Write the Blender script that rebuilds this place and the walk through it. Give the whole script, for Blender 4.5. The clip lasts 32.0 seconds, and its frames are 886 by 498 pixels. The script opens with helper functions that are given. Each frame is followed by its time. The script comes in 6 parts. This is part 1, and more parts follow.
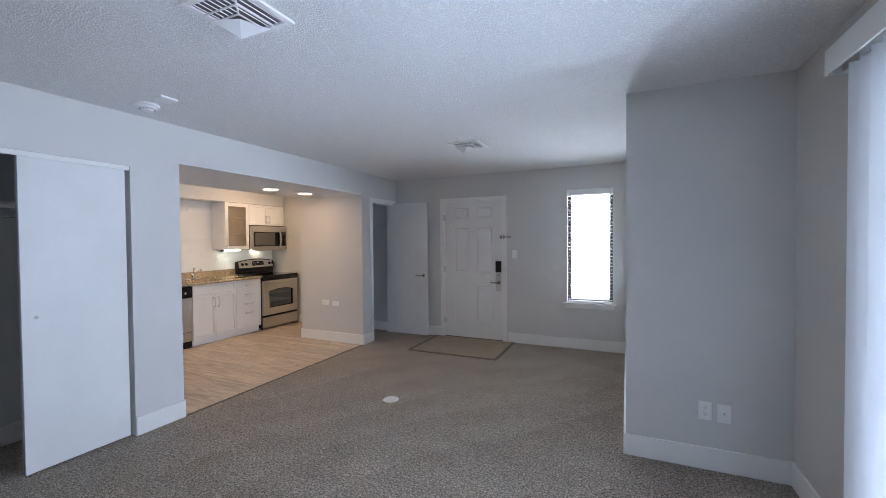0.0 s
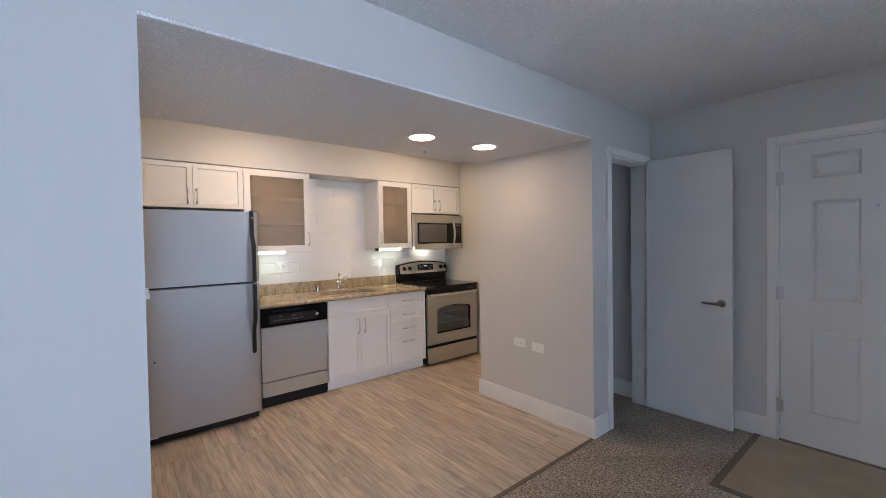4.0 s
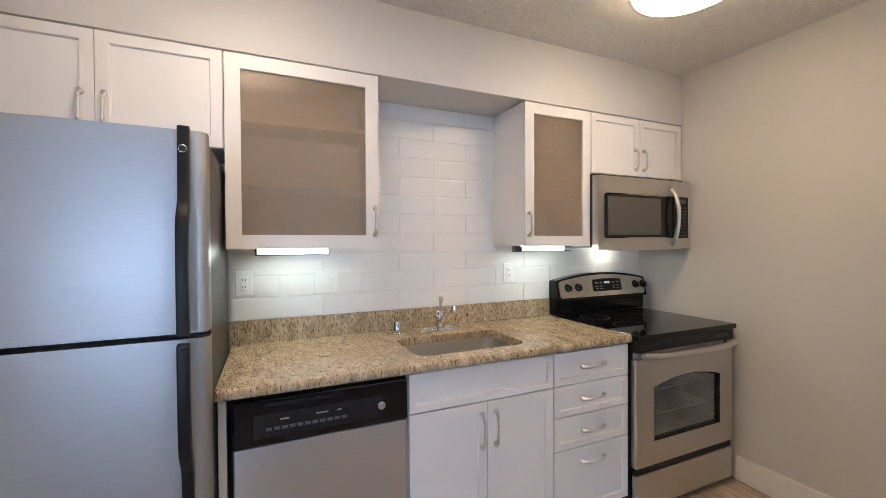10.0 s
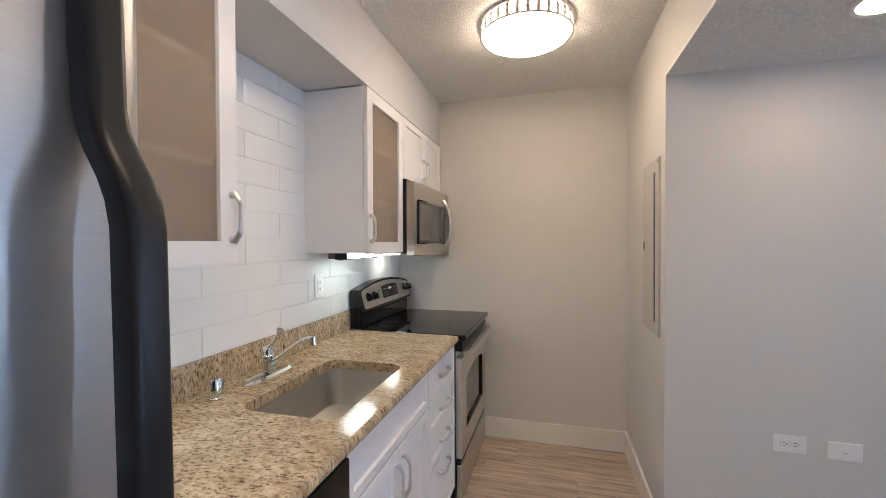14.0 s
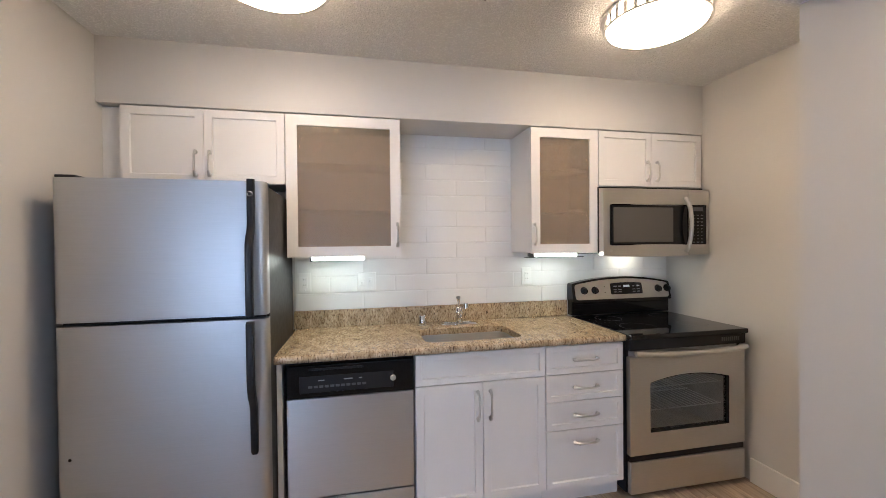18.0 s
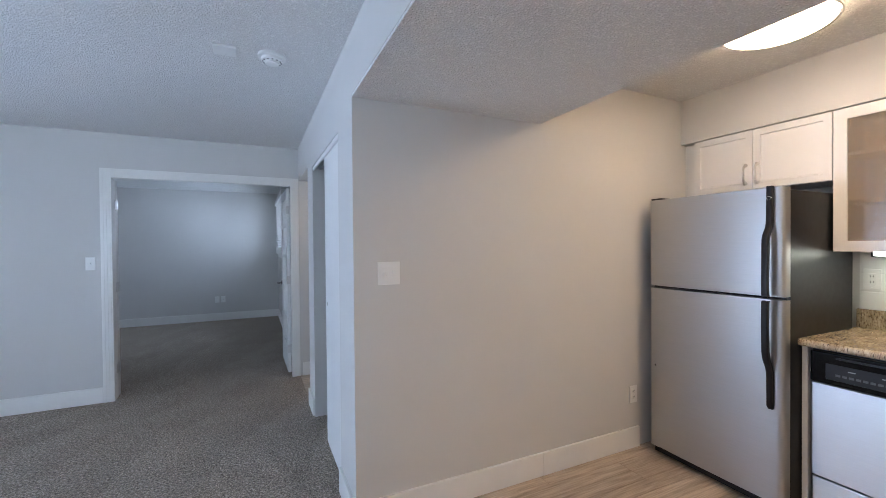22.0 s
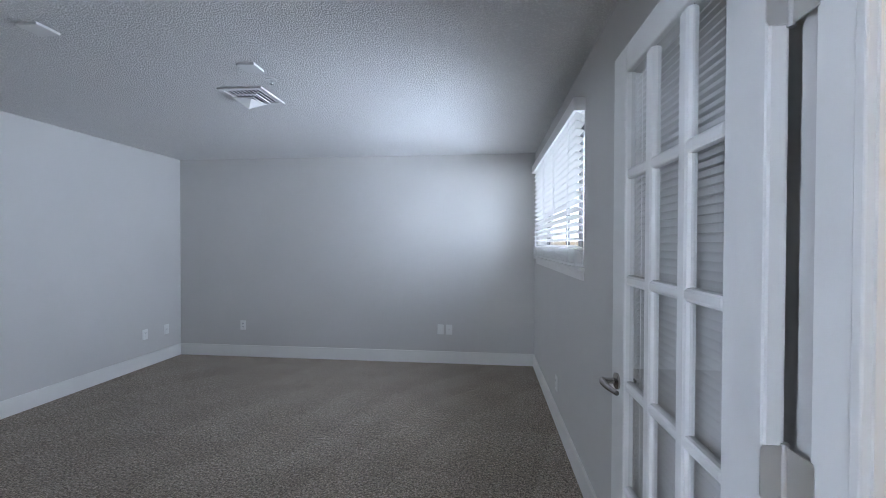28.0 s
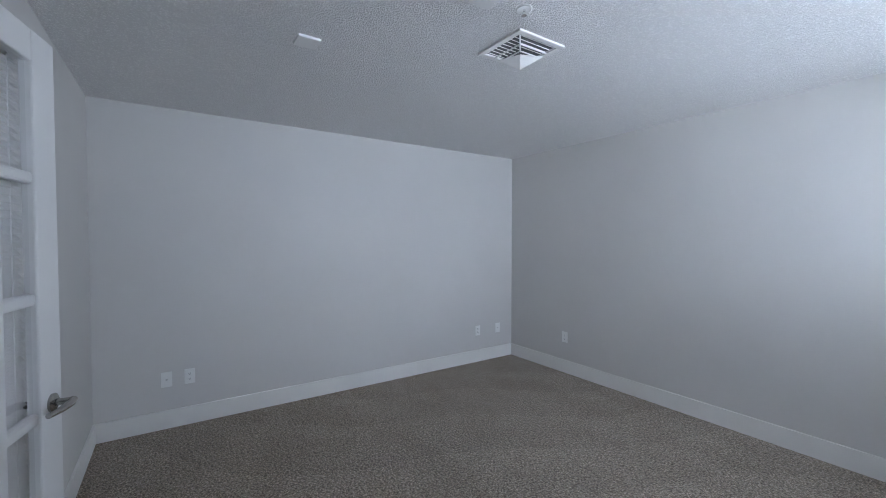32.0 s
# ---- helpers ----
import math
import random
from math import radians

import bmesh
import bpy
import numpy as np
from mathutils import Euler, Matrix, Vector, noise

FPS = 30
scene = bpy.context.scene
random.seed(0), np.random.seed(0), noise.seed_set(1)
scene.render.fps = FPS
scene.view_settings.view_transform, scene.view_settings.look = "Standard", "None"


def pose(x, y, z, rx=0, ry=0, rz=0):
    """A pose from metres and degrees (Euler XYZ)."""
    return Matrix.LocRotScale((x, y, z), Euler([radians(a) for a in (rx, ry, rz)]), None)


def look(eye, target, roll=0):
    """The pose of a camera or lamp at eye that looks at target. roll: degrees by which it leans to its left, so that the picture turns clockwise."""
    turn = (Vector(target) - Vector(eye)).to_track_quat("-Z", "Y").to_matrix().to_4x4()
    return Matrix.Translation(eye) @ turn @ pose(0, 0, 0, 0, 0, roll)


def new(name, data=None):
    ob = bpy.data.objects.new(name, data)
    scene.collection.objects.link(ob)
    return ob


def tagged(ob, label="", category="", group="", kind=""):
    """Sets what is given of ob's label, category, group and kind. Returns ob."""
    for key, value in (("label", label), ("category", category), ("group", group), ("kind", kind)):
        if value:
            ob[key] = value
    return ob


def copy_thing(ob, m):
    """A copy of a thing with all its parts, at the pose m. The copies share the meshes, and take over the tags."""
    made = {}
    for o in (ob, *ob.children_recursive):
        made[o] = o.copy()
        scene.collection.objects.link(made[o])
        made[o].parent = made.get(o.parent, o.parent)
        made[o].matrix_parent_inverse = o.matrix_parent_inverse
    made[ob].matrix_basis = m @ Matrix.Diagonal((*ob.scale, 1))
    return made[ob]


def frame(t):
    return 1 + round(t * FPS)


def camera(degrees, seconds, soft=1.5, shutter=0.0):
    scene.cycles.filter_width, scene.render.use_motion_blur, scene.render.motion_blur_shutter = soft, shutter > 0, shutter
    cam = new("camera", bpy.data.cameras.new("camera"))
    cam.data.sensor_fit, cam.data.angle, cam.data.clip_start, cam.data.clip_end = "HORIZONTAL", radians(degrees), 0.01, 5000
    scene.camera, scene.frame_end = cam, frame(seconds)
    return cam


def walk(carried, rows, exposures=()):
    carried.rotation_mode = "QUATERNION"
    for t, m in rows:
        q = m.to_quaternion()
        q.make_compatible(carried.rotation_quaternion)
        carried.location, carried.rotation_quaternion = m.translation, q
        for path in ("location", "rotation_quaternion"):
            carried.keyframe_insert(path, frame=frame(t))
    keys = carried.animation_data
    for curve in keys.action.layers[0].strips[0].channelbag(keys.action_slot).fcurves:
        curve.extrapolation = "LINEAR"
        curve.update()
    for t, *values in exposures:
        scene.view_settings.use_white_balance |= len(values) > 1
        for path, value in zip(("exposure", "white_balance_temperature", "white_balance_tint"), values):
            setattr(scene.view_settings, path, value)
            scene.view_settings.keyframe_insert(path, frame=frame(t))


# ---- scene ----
cam = camera(95.2, 32.0, soft=0.8)
PATH = [
    (0, (0.078, 0.124, 1.464), (-0.749, 1.945, 1.423), -0.5),
    (0.5, (-0.049, 0.281, 1.462), (-0.884, 2.098, 1.417), -0.6),
    (1, (-0.238, 0.512, 1.461), (-1.17, 2.281, 1.413), -0.6),
    (1.5, (-0.476, 0.767, 1.461), (-1.518, 2.474, 1.417), -0.6),
    (2, (-0.727, 1.077, 1.458), (-1.893, 2.702, 1.41), -0.6),
    (2.5, (-1.014, 1.356, 1.436), (-2.296, 2.891, 1.389), -0.6),
    (3, (-1.307, 1.637, 1.43), (-2.67, 3.1, 1.384), -0.9),
    (3.5, (-1.562, 1.933, 1.433), (-3.006, 3.317, 1.389), -1.0),
    (5.5, (-2.301, 2.958, 1.378), (-4.139, 3.744, 1.35), -0.8),
    (6, (-2.389, 3.17, 1.374), (-4.3, 3.761, 1.351), -0.9),
    (6.5, (-2.48, 3.345, 1.377), (-4.441, 3.732, 1.349), -0.7),
    (7, (-2.65, 3.495, 1.366), (-4.643, 3.663, 1.343), -0.6),
    (7.5, (-2.876, 3.592, 1.376), (-4.875, 3.591, 1.346), -0.5),
    (8, (-3.114, 3.617, 1.368), (-5.112, 3.538, 1.338), -0.4),
    (8.5, (-3.356, 3.574, 1.365), (-5.356, 3.542, 1.342), -0.5),
    (9, (-3.609, 3.518, 1.361), (-5.598, 3.729, 1.332), -0.5),
    (9.5, (-3.808, 3.42, 1.365), (-5.746, 3.911, 1.343), -0.4),
    (10, (-3.972, 3.297, 1.367), (-5.799, 4.111, 1.339), -0.3),
    (10.5, (-4.168, 3.202, 1.384), (-5.83, 4.314, 1.34), -0.2),
    (11, (-4.369, 3.098, 1.388), (-5.835, 4.458, 1.353), -0.4),
    (11.5, (-4.552, 3.018, 1.388), (-5.799, 4.577, 1.357), -0.3),
    (12, (-4.718, 2.988, 1.394), (-5.735, 4.711, 1.357), -0.2),
    (12.5, (-4.837, 2.948, 1.394), (-5.644, 4.779, 1.371), -0.2),
    (13, (-4.912, 2.891, 1.392), (-5.563, 4.783, 1.371), -0.3),
    (13.5, (-4.932, 2.85, 1.4), (-5.453, 4.779, 1.372), -0.2),
    (15.5, (-4.658, 3.075, 1.376), (-5.546, 4.868, 1.362), -0.8),
    (16, (-4.455, 3.126, 1.387), (-5.689, 4.7, 1.361), -0.6),
    (16.5, (-4.24, 3.207, 1.384), (-5.753, 4.514, 1.37), -0.8),
    (17, (-3.969, 3.282, 1.39), (-5.677, 4.321, 1.375), -0.7),
    (17.5, (-3.71, 3.407, 1.403), (-5.57, 4.143, 1.378), -0.7),
    (18, (-3.469, 3.525, 1.411), (-5.424, 3.944, 1.387), -0.6),
    (18.5, (-3.26, 3.648, 1.412), (-5.257, 3.74, 1.377), -0.5),
    (19, (-3.109, 3.777, 1.393), (-5.092, 3.52, 1.363), -0.6),
    (19.5, (-2.969, 3.985, 1.391), (-4.868, 3.359, 1.361), -0.6),
    (20, (-2.861, 4.16, 1.395), (-4.622, 3.215, 1.368), -0.7),
    (20.5, (-2.8, 4.308, 1.392), (-4.4, 3.108, 1.373), -0.7),
    (21, (-2.79, 4.436, 1.414), (-4.172, 2.991, 1.387), -0.7),
    (21.5, (-2.818, 4.412, 1.42), (-3.944, 2.76, 1.39), -0.6),
    (22, (-2.885, 4.264, 1.406), (-3.73, 2.451, 1.382), -0.5),
    (22.5, (-2.92, 4.045, 1.394), (-3.505, 2.133, 1.376), -0.6),
    (23, (-2.979, 3.802, 1.384), (-3.331, 1.833, 1.374), -0.6),
    (23.5, (-2.986, 3.522, 1.384), (-3.206, 1.534, 1.368), -0.8),
    (24, (-2.968, 3.201, 1.385), (-3.069, 1.203, 1.371), -0.8),
    (24.5, (-2.917, 2.878, 1.396), (-2.936, 0.878, 1.381), -0.8),
    (25, (-2.864, 2.501, 1.397), (-2.866, 0.501, 1.37), -0.8),
    (25.5, (-2.853, 2.131, 1.397), (-2.834, 0.131, 1.366), -0.3),
    (27.5, (-2.792, 0.604, 1.399), (-2.624, -1.389, 1.373), 0.2),
    (28, (-2.755, 0.244, 1.399), (-2.546, -1.745, 1.374), 0.2),
    (28.5, (-2.741, -0.084, 1.387), (-2.422, -2.058, 1.365), 0.2),
    (29, (-2.711, -0.35, 1.378), (-2.214, -2.287, 1.361), 0.1),
    (29.5, (-2.657, -0.572, 1.377), (-1.941, -2.439, 1.36), 0.2),
    (30, (-2.635, -0.731, 1.416), (-1.651, -2.472, 1.379), 0.0),
    (30.5, (-2.655, -0.855, 1.439), (-1.406, -2.417, 1.392), -0.0),
    (31, (-2.674, -0.917, 1.447), (-1.243, -2.313, 1.399), -0.0),
    (31.5, (-2.67, -0.938, 1.452), (-1.095, -2.169, 1.403), -0.0),
    (32, (-2.665, -0.943, 1.456), (-1.004, -2.055, 1.403), 0.0),
]
EXPOSURES = [
    (0, 0.03, 6500, 10), (3.5, -0.06, 6320, 10), (6, 0.06, 5860, 8), (8, 0.03, 5730, 7), (9.5, 0.02, 5750, 7), (11, -0.02, 5840, 7), (13.5, 0.03, 5530, 7), (16, -0.03, 5680, 7), (19, 0.02, 5820, 7),
    (21, 0.07, 5930, 7), (23, 0.1, 6280, 9), (24, 0.13, 6330, 9), (25.5, 0.25, 7000, 10), (27.5, 0.64, 6700, 10), (28.5, 0.68, 6750, 10), (30, 0.62, 6800, 10), (31, 0.62, 6800, 10), (32, 0.72, 6850, 10),
]
walk(cam, [(t, look(eye, target, roll)) for t, eye, target, roll in PATH], EXPOSURES)

# ---- world, sun and window light ----
world = bpy.data.worlds.new("world")
scene.world = world
world.use_nodes = True
wn = world.node_tree.nodes
sky = wn.new("ShaderNodeTexSky")
sky.sky_type, sky.sun_disc = "NISHITA", False
sky.sun_elevation, sky.sun_rotation = radians(55), radians(180)
world.node_tree.links.new(sky.outputs["Color"], wn["Background"].inputs["Color"])
wn["Background"].inputs["Strength"].default_value = 0.1

sun = bpy.data.lights.new("sun", "SUN")
sun.energy, sun.angle, sun.color = 2.5, radians(0.5), (1.0, 0.95, 0.88)
sun_ob = new("sun", sun)
sun_ob.matrix_world = look((0, -20, 28.6), (0, 0, 0))

DAY = (0.57, 0.71, 1.0)


def daylight(name, eye, target, width, height, watts, colour=DAY, spread=180):
    """A lamp standing in for the sky's light at a window; spread in degrees."""
    lamp = bpy.data.lights.new(name, "AREA")
    lamp.shape, lamp.size, lamp.size_y = "RECTANGLE", width, height
    lamp.energy, lamp.color, lamp.spread = watts, colour, radians(spread)
    ob = new(name, lamp)
    ob.matrix_world = look(eye, target)
    return ob


daylight("daylight_sliding_door", (1.32, 1.35, 0.95), (0, 1.62, 1.50), 1.9, 1.9, 106)
daylight("daylight_window_north", (-0.37, 5.955, 1.40), (-0.37, 4.955, 1.40), 0.56, 1.45, 118, (0.66, 0.79, 1.0))
daylight("daylight_window_bedroom", (-3.475, -3.17, 1.82), (-2.475, -3.17, 1.82), 2.02, 0.78, 30, (0.60, 0.74, 1.0))
# added fill lamp on the room side of the blind, to brighten the bedroom
daylight("fill_blind_bedroom", (-3.255, -3.17, 1.64), (-2.255, -3.17, 1.52), 1.9, 0.62, 19, (0.60, 0.74, 1.0), 128)


# ---- materials ----
def shader(name):
    m = bpy.data.materials.new(name)
    m.use_nodes = True
    nt = m.node_tree
    return m, nt, nt.nodes["Principled BSDF"]


def position(nt, scale=(1, 1, 1), random_shift=False):
    geo = nt.nodes.new("ShaderNodeNewGeometry")
    mp = nt.nodes.new("ShaderNodeMapping")
    mp.inputs["Scale"].default_value = scale
    nt.links.new(geo.outputs["Position"], mp.inputs["Vector"])
    if random_shift:
        info = nt.nodes.new("ShaderNodeObjectInfo")
        mul = nt.nodes.new("ShaderNodeMath")
        mul.operation = "MULTIPLY"
        mul.inputs[1].default_value = 37.0
        nt.links.new(info.outputs["Random"], mul.inputs[0])
        nt.links.new(mul.outputs[0], mp.inputs["Location"])
    return mp.outputs["Vector"]


def ramp(nt, source, stops):
    r = nt.nodes.new("ShaderNodeValToRGB")
    el = r.color_ramp.elements
    while len(el) < len(stops):
        el.new(0.5)
    for e, (p, c) in zip(el, stops):
        e.position, e.color = p, (*c, 1)
    nt.links.new(source, r.inputs[0])
    return r.outputs[0]


def mixed(nt, a, b, factor, mode="MIX"):
    m = nt.nodes.new("ShaderNodeMix")
    m.data_type, m.blend_type = "RGBA", mode
    for socket, v in ((m.inputs[6], a), (m.inputs[7], b), (m.inputs[0], factor)):
        if hasattr(v, "links"):
            nt.links.new(v, socket)
        elif isinstance(v, tuple):
            socket.default_value = (*v, 1)
        else:
            socket.default_value = v
    return m.outputs[2]


def noise_tex(nt, vec, scale, detail=3.0, rough=0.55):
    n = nt.nodes.new("ShaderNodeTexNoise")
    n.inputs["Scale"].default_value, n.inputs["Detail"].default_value, n.inputs["Roughness"].default_value = scale, detail, rough
    nt.links.new(vec, n.inputs["Vector"])
    return n.outputs["Fac"]


def bumped(nt, bsdf, height, strength, distance, under=None):
    b = nt.nodes.new("ShaderNodeBump")
    b.inputs["Strength"].default_value, b.inputs["Distance"].default_value = strength, distance
    nt.links.new(height, b.inputs["Height"])
    if under is not None:
        nt.links.new(under, b.inputs["Normal"])
    nt.links.new(b.outputs["Normal"], bsdf.inputs["Normal"])
    return b.outputs["Normal"]


def plain(name, colour, rough=0.5, metal=0.0, vary=0.06, scale=3.0, grain=0.0, grain_scale=300.0, coat=0.0, rough_vary=0.06, spec=0.5):
    """A surface of one colour, with soft stains, a fine relief and uneven gloss."""
    m, nt, b = shader(name)
    v = position(nt)
    soft = noise_tex(nt, v, scale, 4.0)
    dark = tuple(c * (1 - vary) for c in colour)
    light = tuple(min(1.0, c * (1 + vary)) for c in colour)
    nt.links.new(ramp(nt, soft, [(0.3, dark), (0.7, light)]), b.inputs["Base Color"])
    fine = noise_tex(nt, v, scale * 9, 3.0)
    mr = nt.nodes.new("ShaderNodeMapRange")
    mr.inputs["To Min"].default_value, mr.inputs["To Max"].default_value = max(0.02, rough - rough_vary), min(1.0, rough + rough_vary)
    nt.links.new(fine, mr.inputs["Value"])
    nt.links.new(mr.outputs[0], b.inputs["Roughness"])
    b.inputs["Metallic"].default_value = metal
    b.inputs["Coat Weight"].default_value, b.inputs["Specular IOR Level"].default_value = coat, spec
    if grain:
        bumped(nt, b, noise_tex(nt, v, grain_scale, 2.0), grain, 0.002)
    return m


def wall_paint(name, colour):
    """Rolled emulsion on plasterboard: orange-peel relief, faint scuffs."""
    m, nt, b = shader(name)
    v = position(nt)
    soft = noise_tex(nt, v, 1.1, 3.0)
    c = ramp(nt, soft, [(0.3, tuple(k * 0.965 for k in colour)), (0.7, tuple(k * 1.02 for k in colour))])
    scuff = noise_tex(nt, position(nt, (2.0, 2.0, 9.0)), 5.0, 6.0, 0.7)
    mask = ramp(nt, scuff, [(0.70, (0, 0, 0)), (0.78, (0.10, 0.10, 0.10))])
    nt.links.new(mixed(nt, c, tuple(k * 0.8 for k in colour), mask), b.inputs["Base Color"])
    b.inputs["Roughness"].default_value = 0.55
    b.inputs["Specular IOR Level"].default_value = 0.35
    n1 = bumped(nt, b, noise_tex(nt, v, 220.0, 2.0), 0.12, 0.002)
    bumped(nt, b, noise_tex(nt, v, 9.0, 3.0), 0.10, 0.004, n1)
    return m


def popcorn(name, colour):
    """Sprayed acoustic ceiling: lumps of two sizes."""
    m, nt, b = shader(name)
    v = position(nt)
    warp = noise_tex(nt, v, 60.0, 2.0)
    vo = nt.nodes.new("ShaderNodeTexVoronoi")
    vo.inputs["Scale"].default_value = 150.0
    vo.feature = "SMOOTH_F1"
    nt.links.new(v, vo.inputs["Vector"])
    inv = nt.nodes.new("ShaderNodeMath")
    inv.operation = "MULTIPLY_ADD"
    inv.inputs[1].default_value = -1.3
    nt.links.new(vo.outputs["Distance"], inv.inputs[0])
    nt.links.new(warp, inv.inputs[2])
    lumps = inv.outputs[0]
    # shade in the hollows between lumps, put into the colour
    hollow_shade = ramp(nt, lumps, [(-0.1, tuple(k * 0.84 for k in colour)), (0.22, colour)])
    nt.links.new(hollow_shade, b.inputs["Base Color"])
    b.inputs["Roughness"].default_value = 0.95
    b.inputs["Specular IOR Level"].default_value = 0.15
    n1 = bumped(nt, b, lumps, 0.66, 0.006)
    bumped(nt, b, noise_tex(nt, v, 260.0, 2.0), 0.4, 0.002, n1)
    return m


def carpet_material(name):
    """Twisted loop pile in taupe flecks, with vacuum tracks and worn patches."""
    m, nt, b = shader(name)
    v = position(nt)
    vo = nt.nodes.new("ShaderNodeTexVoronoi")
    vo.inputs["Scale"].default_value = 116.0
    nt.links.new(v, vo.inputs["Vector"])
    fleck = noise_tex(nt, v, 78.0, 3.0, 0.8)
    base = ramp(nt, fleck, [(0.32, (0.115, 0.088, 0.066)), (0.43, (0.372, 0.306, 0.240)), (0.53, (0.615, 0.523, 0.425)), (0.64, (0.92, 0.815, 0.695))])
    # painted shade: colour falls off towards the gaps between tufts
    tuft_shade = ramp(nt, vo.outputs["Distance"], [(0.15, (1.0, 1.0, 1.0)), (0.80, (0.46, 0.45, 0.44))])
    c = mixed(nt, base, tuft_shade, 1.0, "MULTIPLY")
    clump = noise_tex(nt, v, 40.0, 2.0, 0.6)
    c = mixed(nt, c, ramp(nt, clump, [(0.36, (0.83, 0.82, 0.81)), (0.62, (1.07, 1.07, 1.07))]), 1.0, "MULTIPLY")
    # vacuum strokes: brushed lanes that change sides in wedges, and softer footworn patches
    turned = nt.nodes.new("ShaderNodeMapping")
    turned.inputs["Rotation"].default_value = (0.0, 0.0, radians(32))
    nt.links.new(v, turned.inputs["Vector"])
    lane = nt.nodes.new("ShaderNodeTexWave")
    lane.wave_profile = "SAW"
    lane.inputs["Scale"].default_value, lane.inputs["Distortion"].default_value = 0.62, 11.0
    lane.inputs["Detail"].default_value, lane.inputs["Detail Scale"].default_value = 1.0, 0.55
    nt.links.new(turned.outputs["Vector"], lane.inputs["Vector"])
    tracks = noise_tex(nt, position(nt, (1.0, 1.7, 1.0)), 1.9, 3.0)
    shade = ramp(nt, tracks, [(0.42, (0.92, 0.91, 0.90)), (0.56, (1.0, 1.0, 1.0))])
    brushed_pile = ramp(nt, lane.outputs["Fac"], [(0.0, (0.92, 0.915, 0.91)), (1.0, (1.04, 1.04, 1.04))])
    shade = mixed(nt, shade, brushed_pile, 1.0, "MULTIPLY")
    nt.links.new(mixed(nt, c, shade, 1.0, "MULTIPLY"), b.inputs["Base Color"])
    b.inputs["Roughness"].default_value = 1.0
    b.inputs["Specular IOR Level"].default_value = 0.05
    b.inputs["Sheen Weight"].default_value = 0.15
    inv = nt.nodes.new("ShaderNodeMath")
    inv.operation = "MULTIPLY_ADD"
    inv.inputs[1].default_value = -0.8
    nt.links.new(vo.outputs["Distance"], inv.inputs[0])
    nt.links.new(fleck, inv.inputs[2])
    bumped(nt, b, inv.outputs[0], 1.0, 0.008)
    return m


def plank_material(name):
    """Greige oak-look vinyl, grain along x, each plank its own tone."""
    m, nt, b = shader(name)
    v = position(nt, (1.0, 11.0, 1.0), True)
    grain = noise_tex(nt, v, 3.2, 7.0, 0.62)
    streak = noise_tex(nt, position(nt, (2.0, 60.0, 1.0), True), 2.5, 3.0)
    c = ramp(nt, grain, [(0.28, (0.285, 0.228, 0.175)), (0.5, (0.50, 0.41, 0.325)), (0.74, (0.66, 0.565, 0.465))])
    c = mixed(nt, c, ramp(nt, streak, [(0.35, (0.80, 0.79, 0.78)), (0.6, (1.06, 1.06, 1.06))]), 0.8, "MULTIPLY")
    info = nt.nodes.new("ShaderNodeObjectInfo")
    tone = ramp(nt, info.outputs["Random"], [(0.0, (0.84, 0.83, 0.82)), (1.0, (1.13, 1.12, 1.11))])
    nt.links.new(mixed(nt, c, tone, 1.0, "MULTIPLY"), b.inputs["Base Color"])
    b.inputs["Roughness"].default_value = 0.42
    bumped(nt, b, grain, 0.12, 0.002)
    return m


def granite_material(name):
    """Gold granite: cream ground, brown and black flecks, drawn out along the slab."""
    m, nt, b = shader(name)
    v = position(nt, (0.62, 1.2, 0.55))
    big = noise_tex(nt, v, 16.0, 5.0, 0.65)
    fleck = noise_tex(nt, v, 92.0, 4.0, 0.75)
    black = noise_tex(nt, position(nt, (0.5, 1.15, 0.42)), 96.0, 3.0, 0.6)
    c = ramp(nt, fleck, [(0.30, (0.12, 0.08, 0.05)), (0.42, (0.37, 0.28, 0.18)), (0.50, (0.55, 0.455, 0.315)), (0.68, (0.67, 0.585, 0.44))])
    c = mixed(nt, c, ramp(nt, big, [(0.35, (0.64, 0.59, 0.52)), (0.62, (1.0, 0.975, 0.93))]), 1.0, "MULTIPLY")
    c = mixed(nt, c, (0.05, 0.035, 0.025), ramp(nt, black, [(0.60, (0, 0, 0)), (0.66, (0.85, 0.85, 0.85))]))
    nt.links.new(c, b.inputs["Base Color"])
    b.inputs["Roughness"].default_value = 0.13
    b.inputs["Specular IOR Level"].default_value = 0.55
    return m


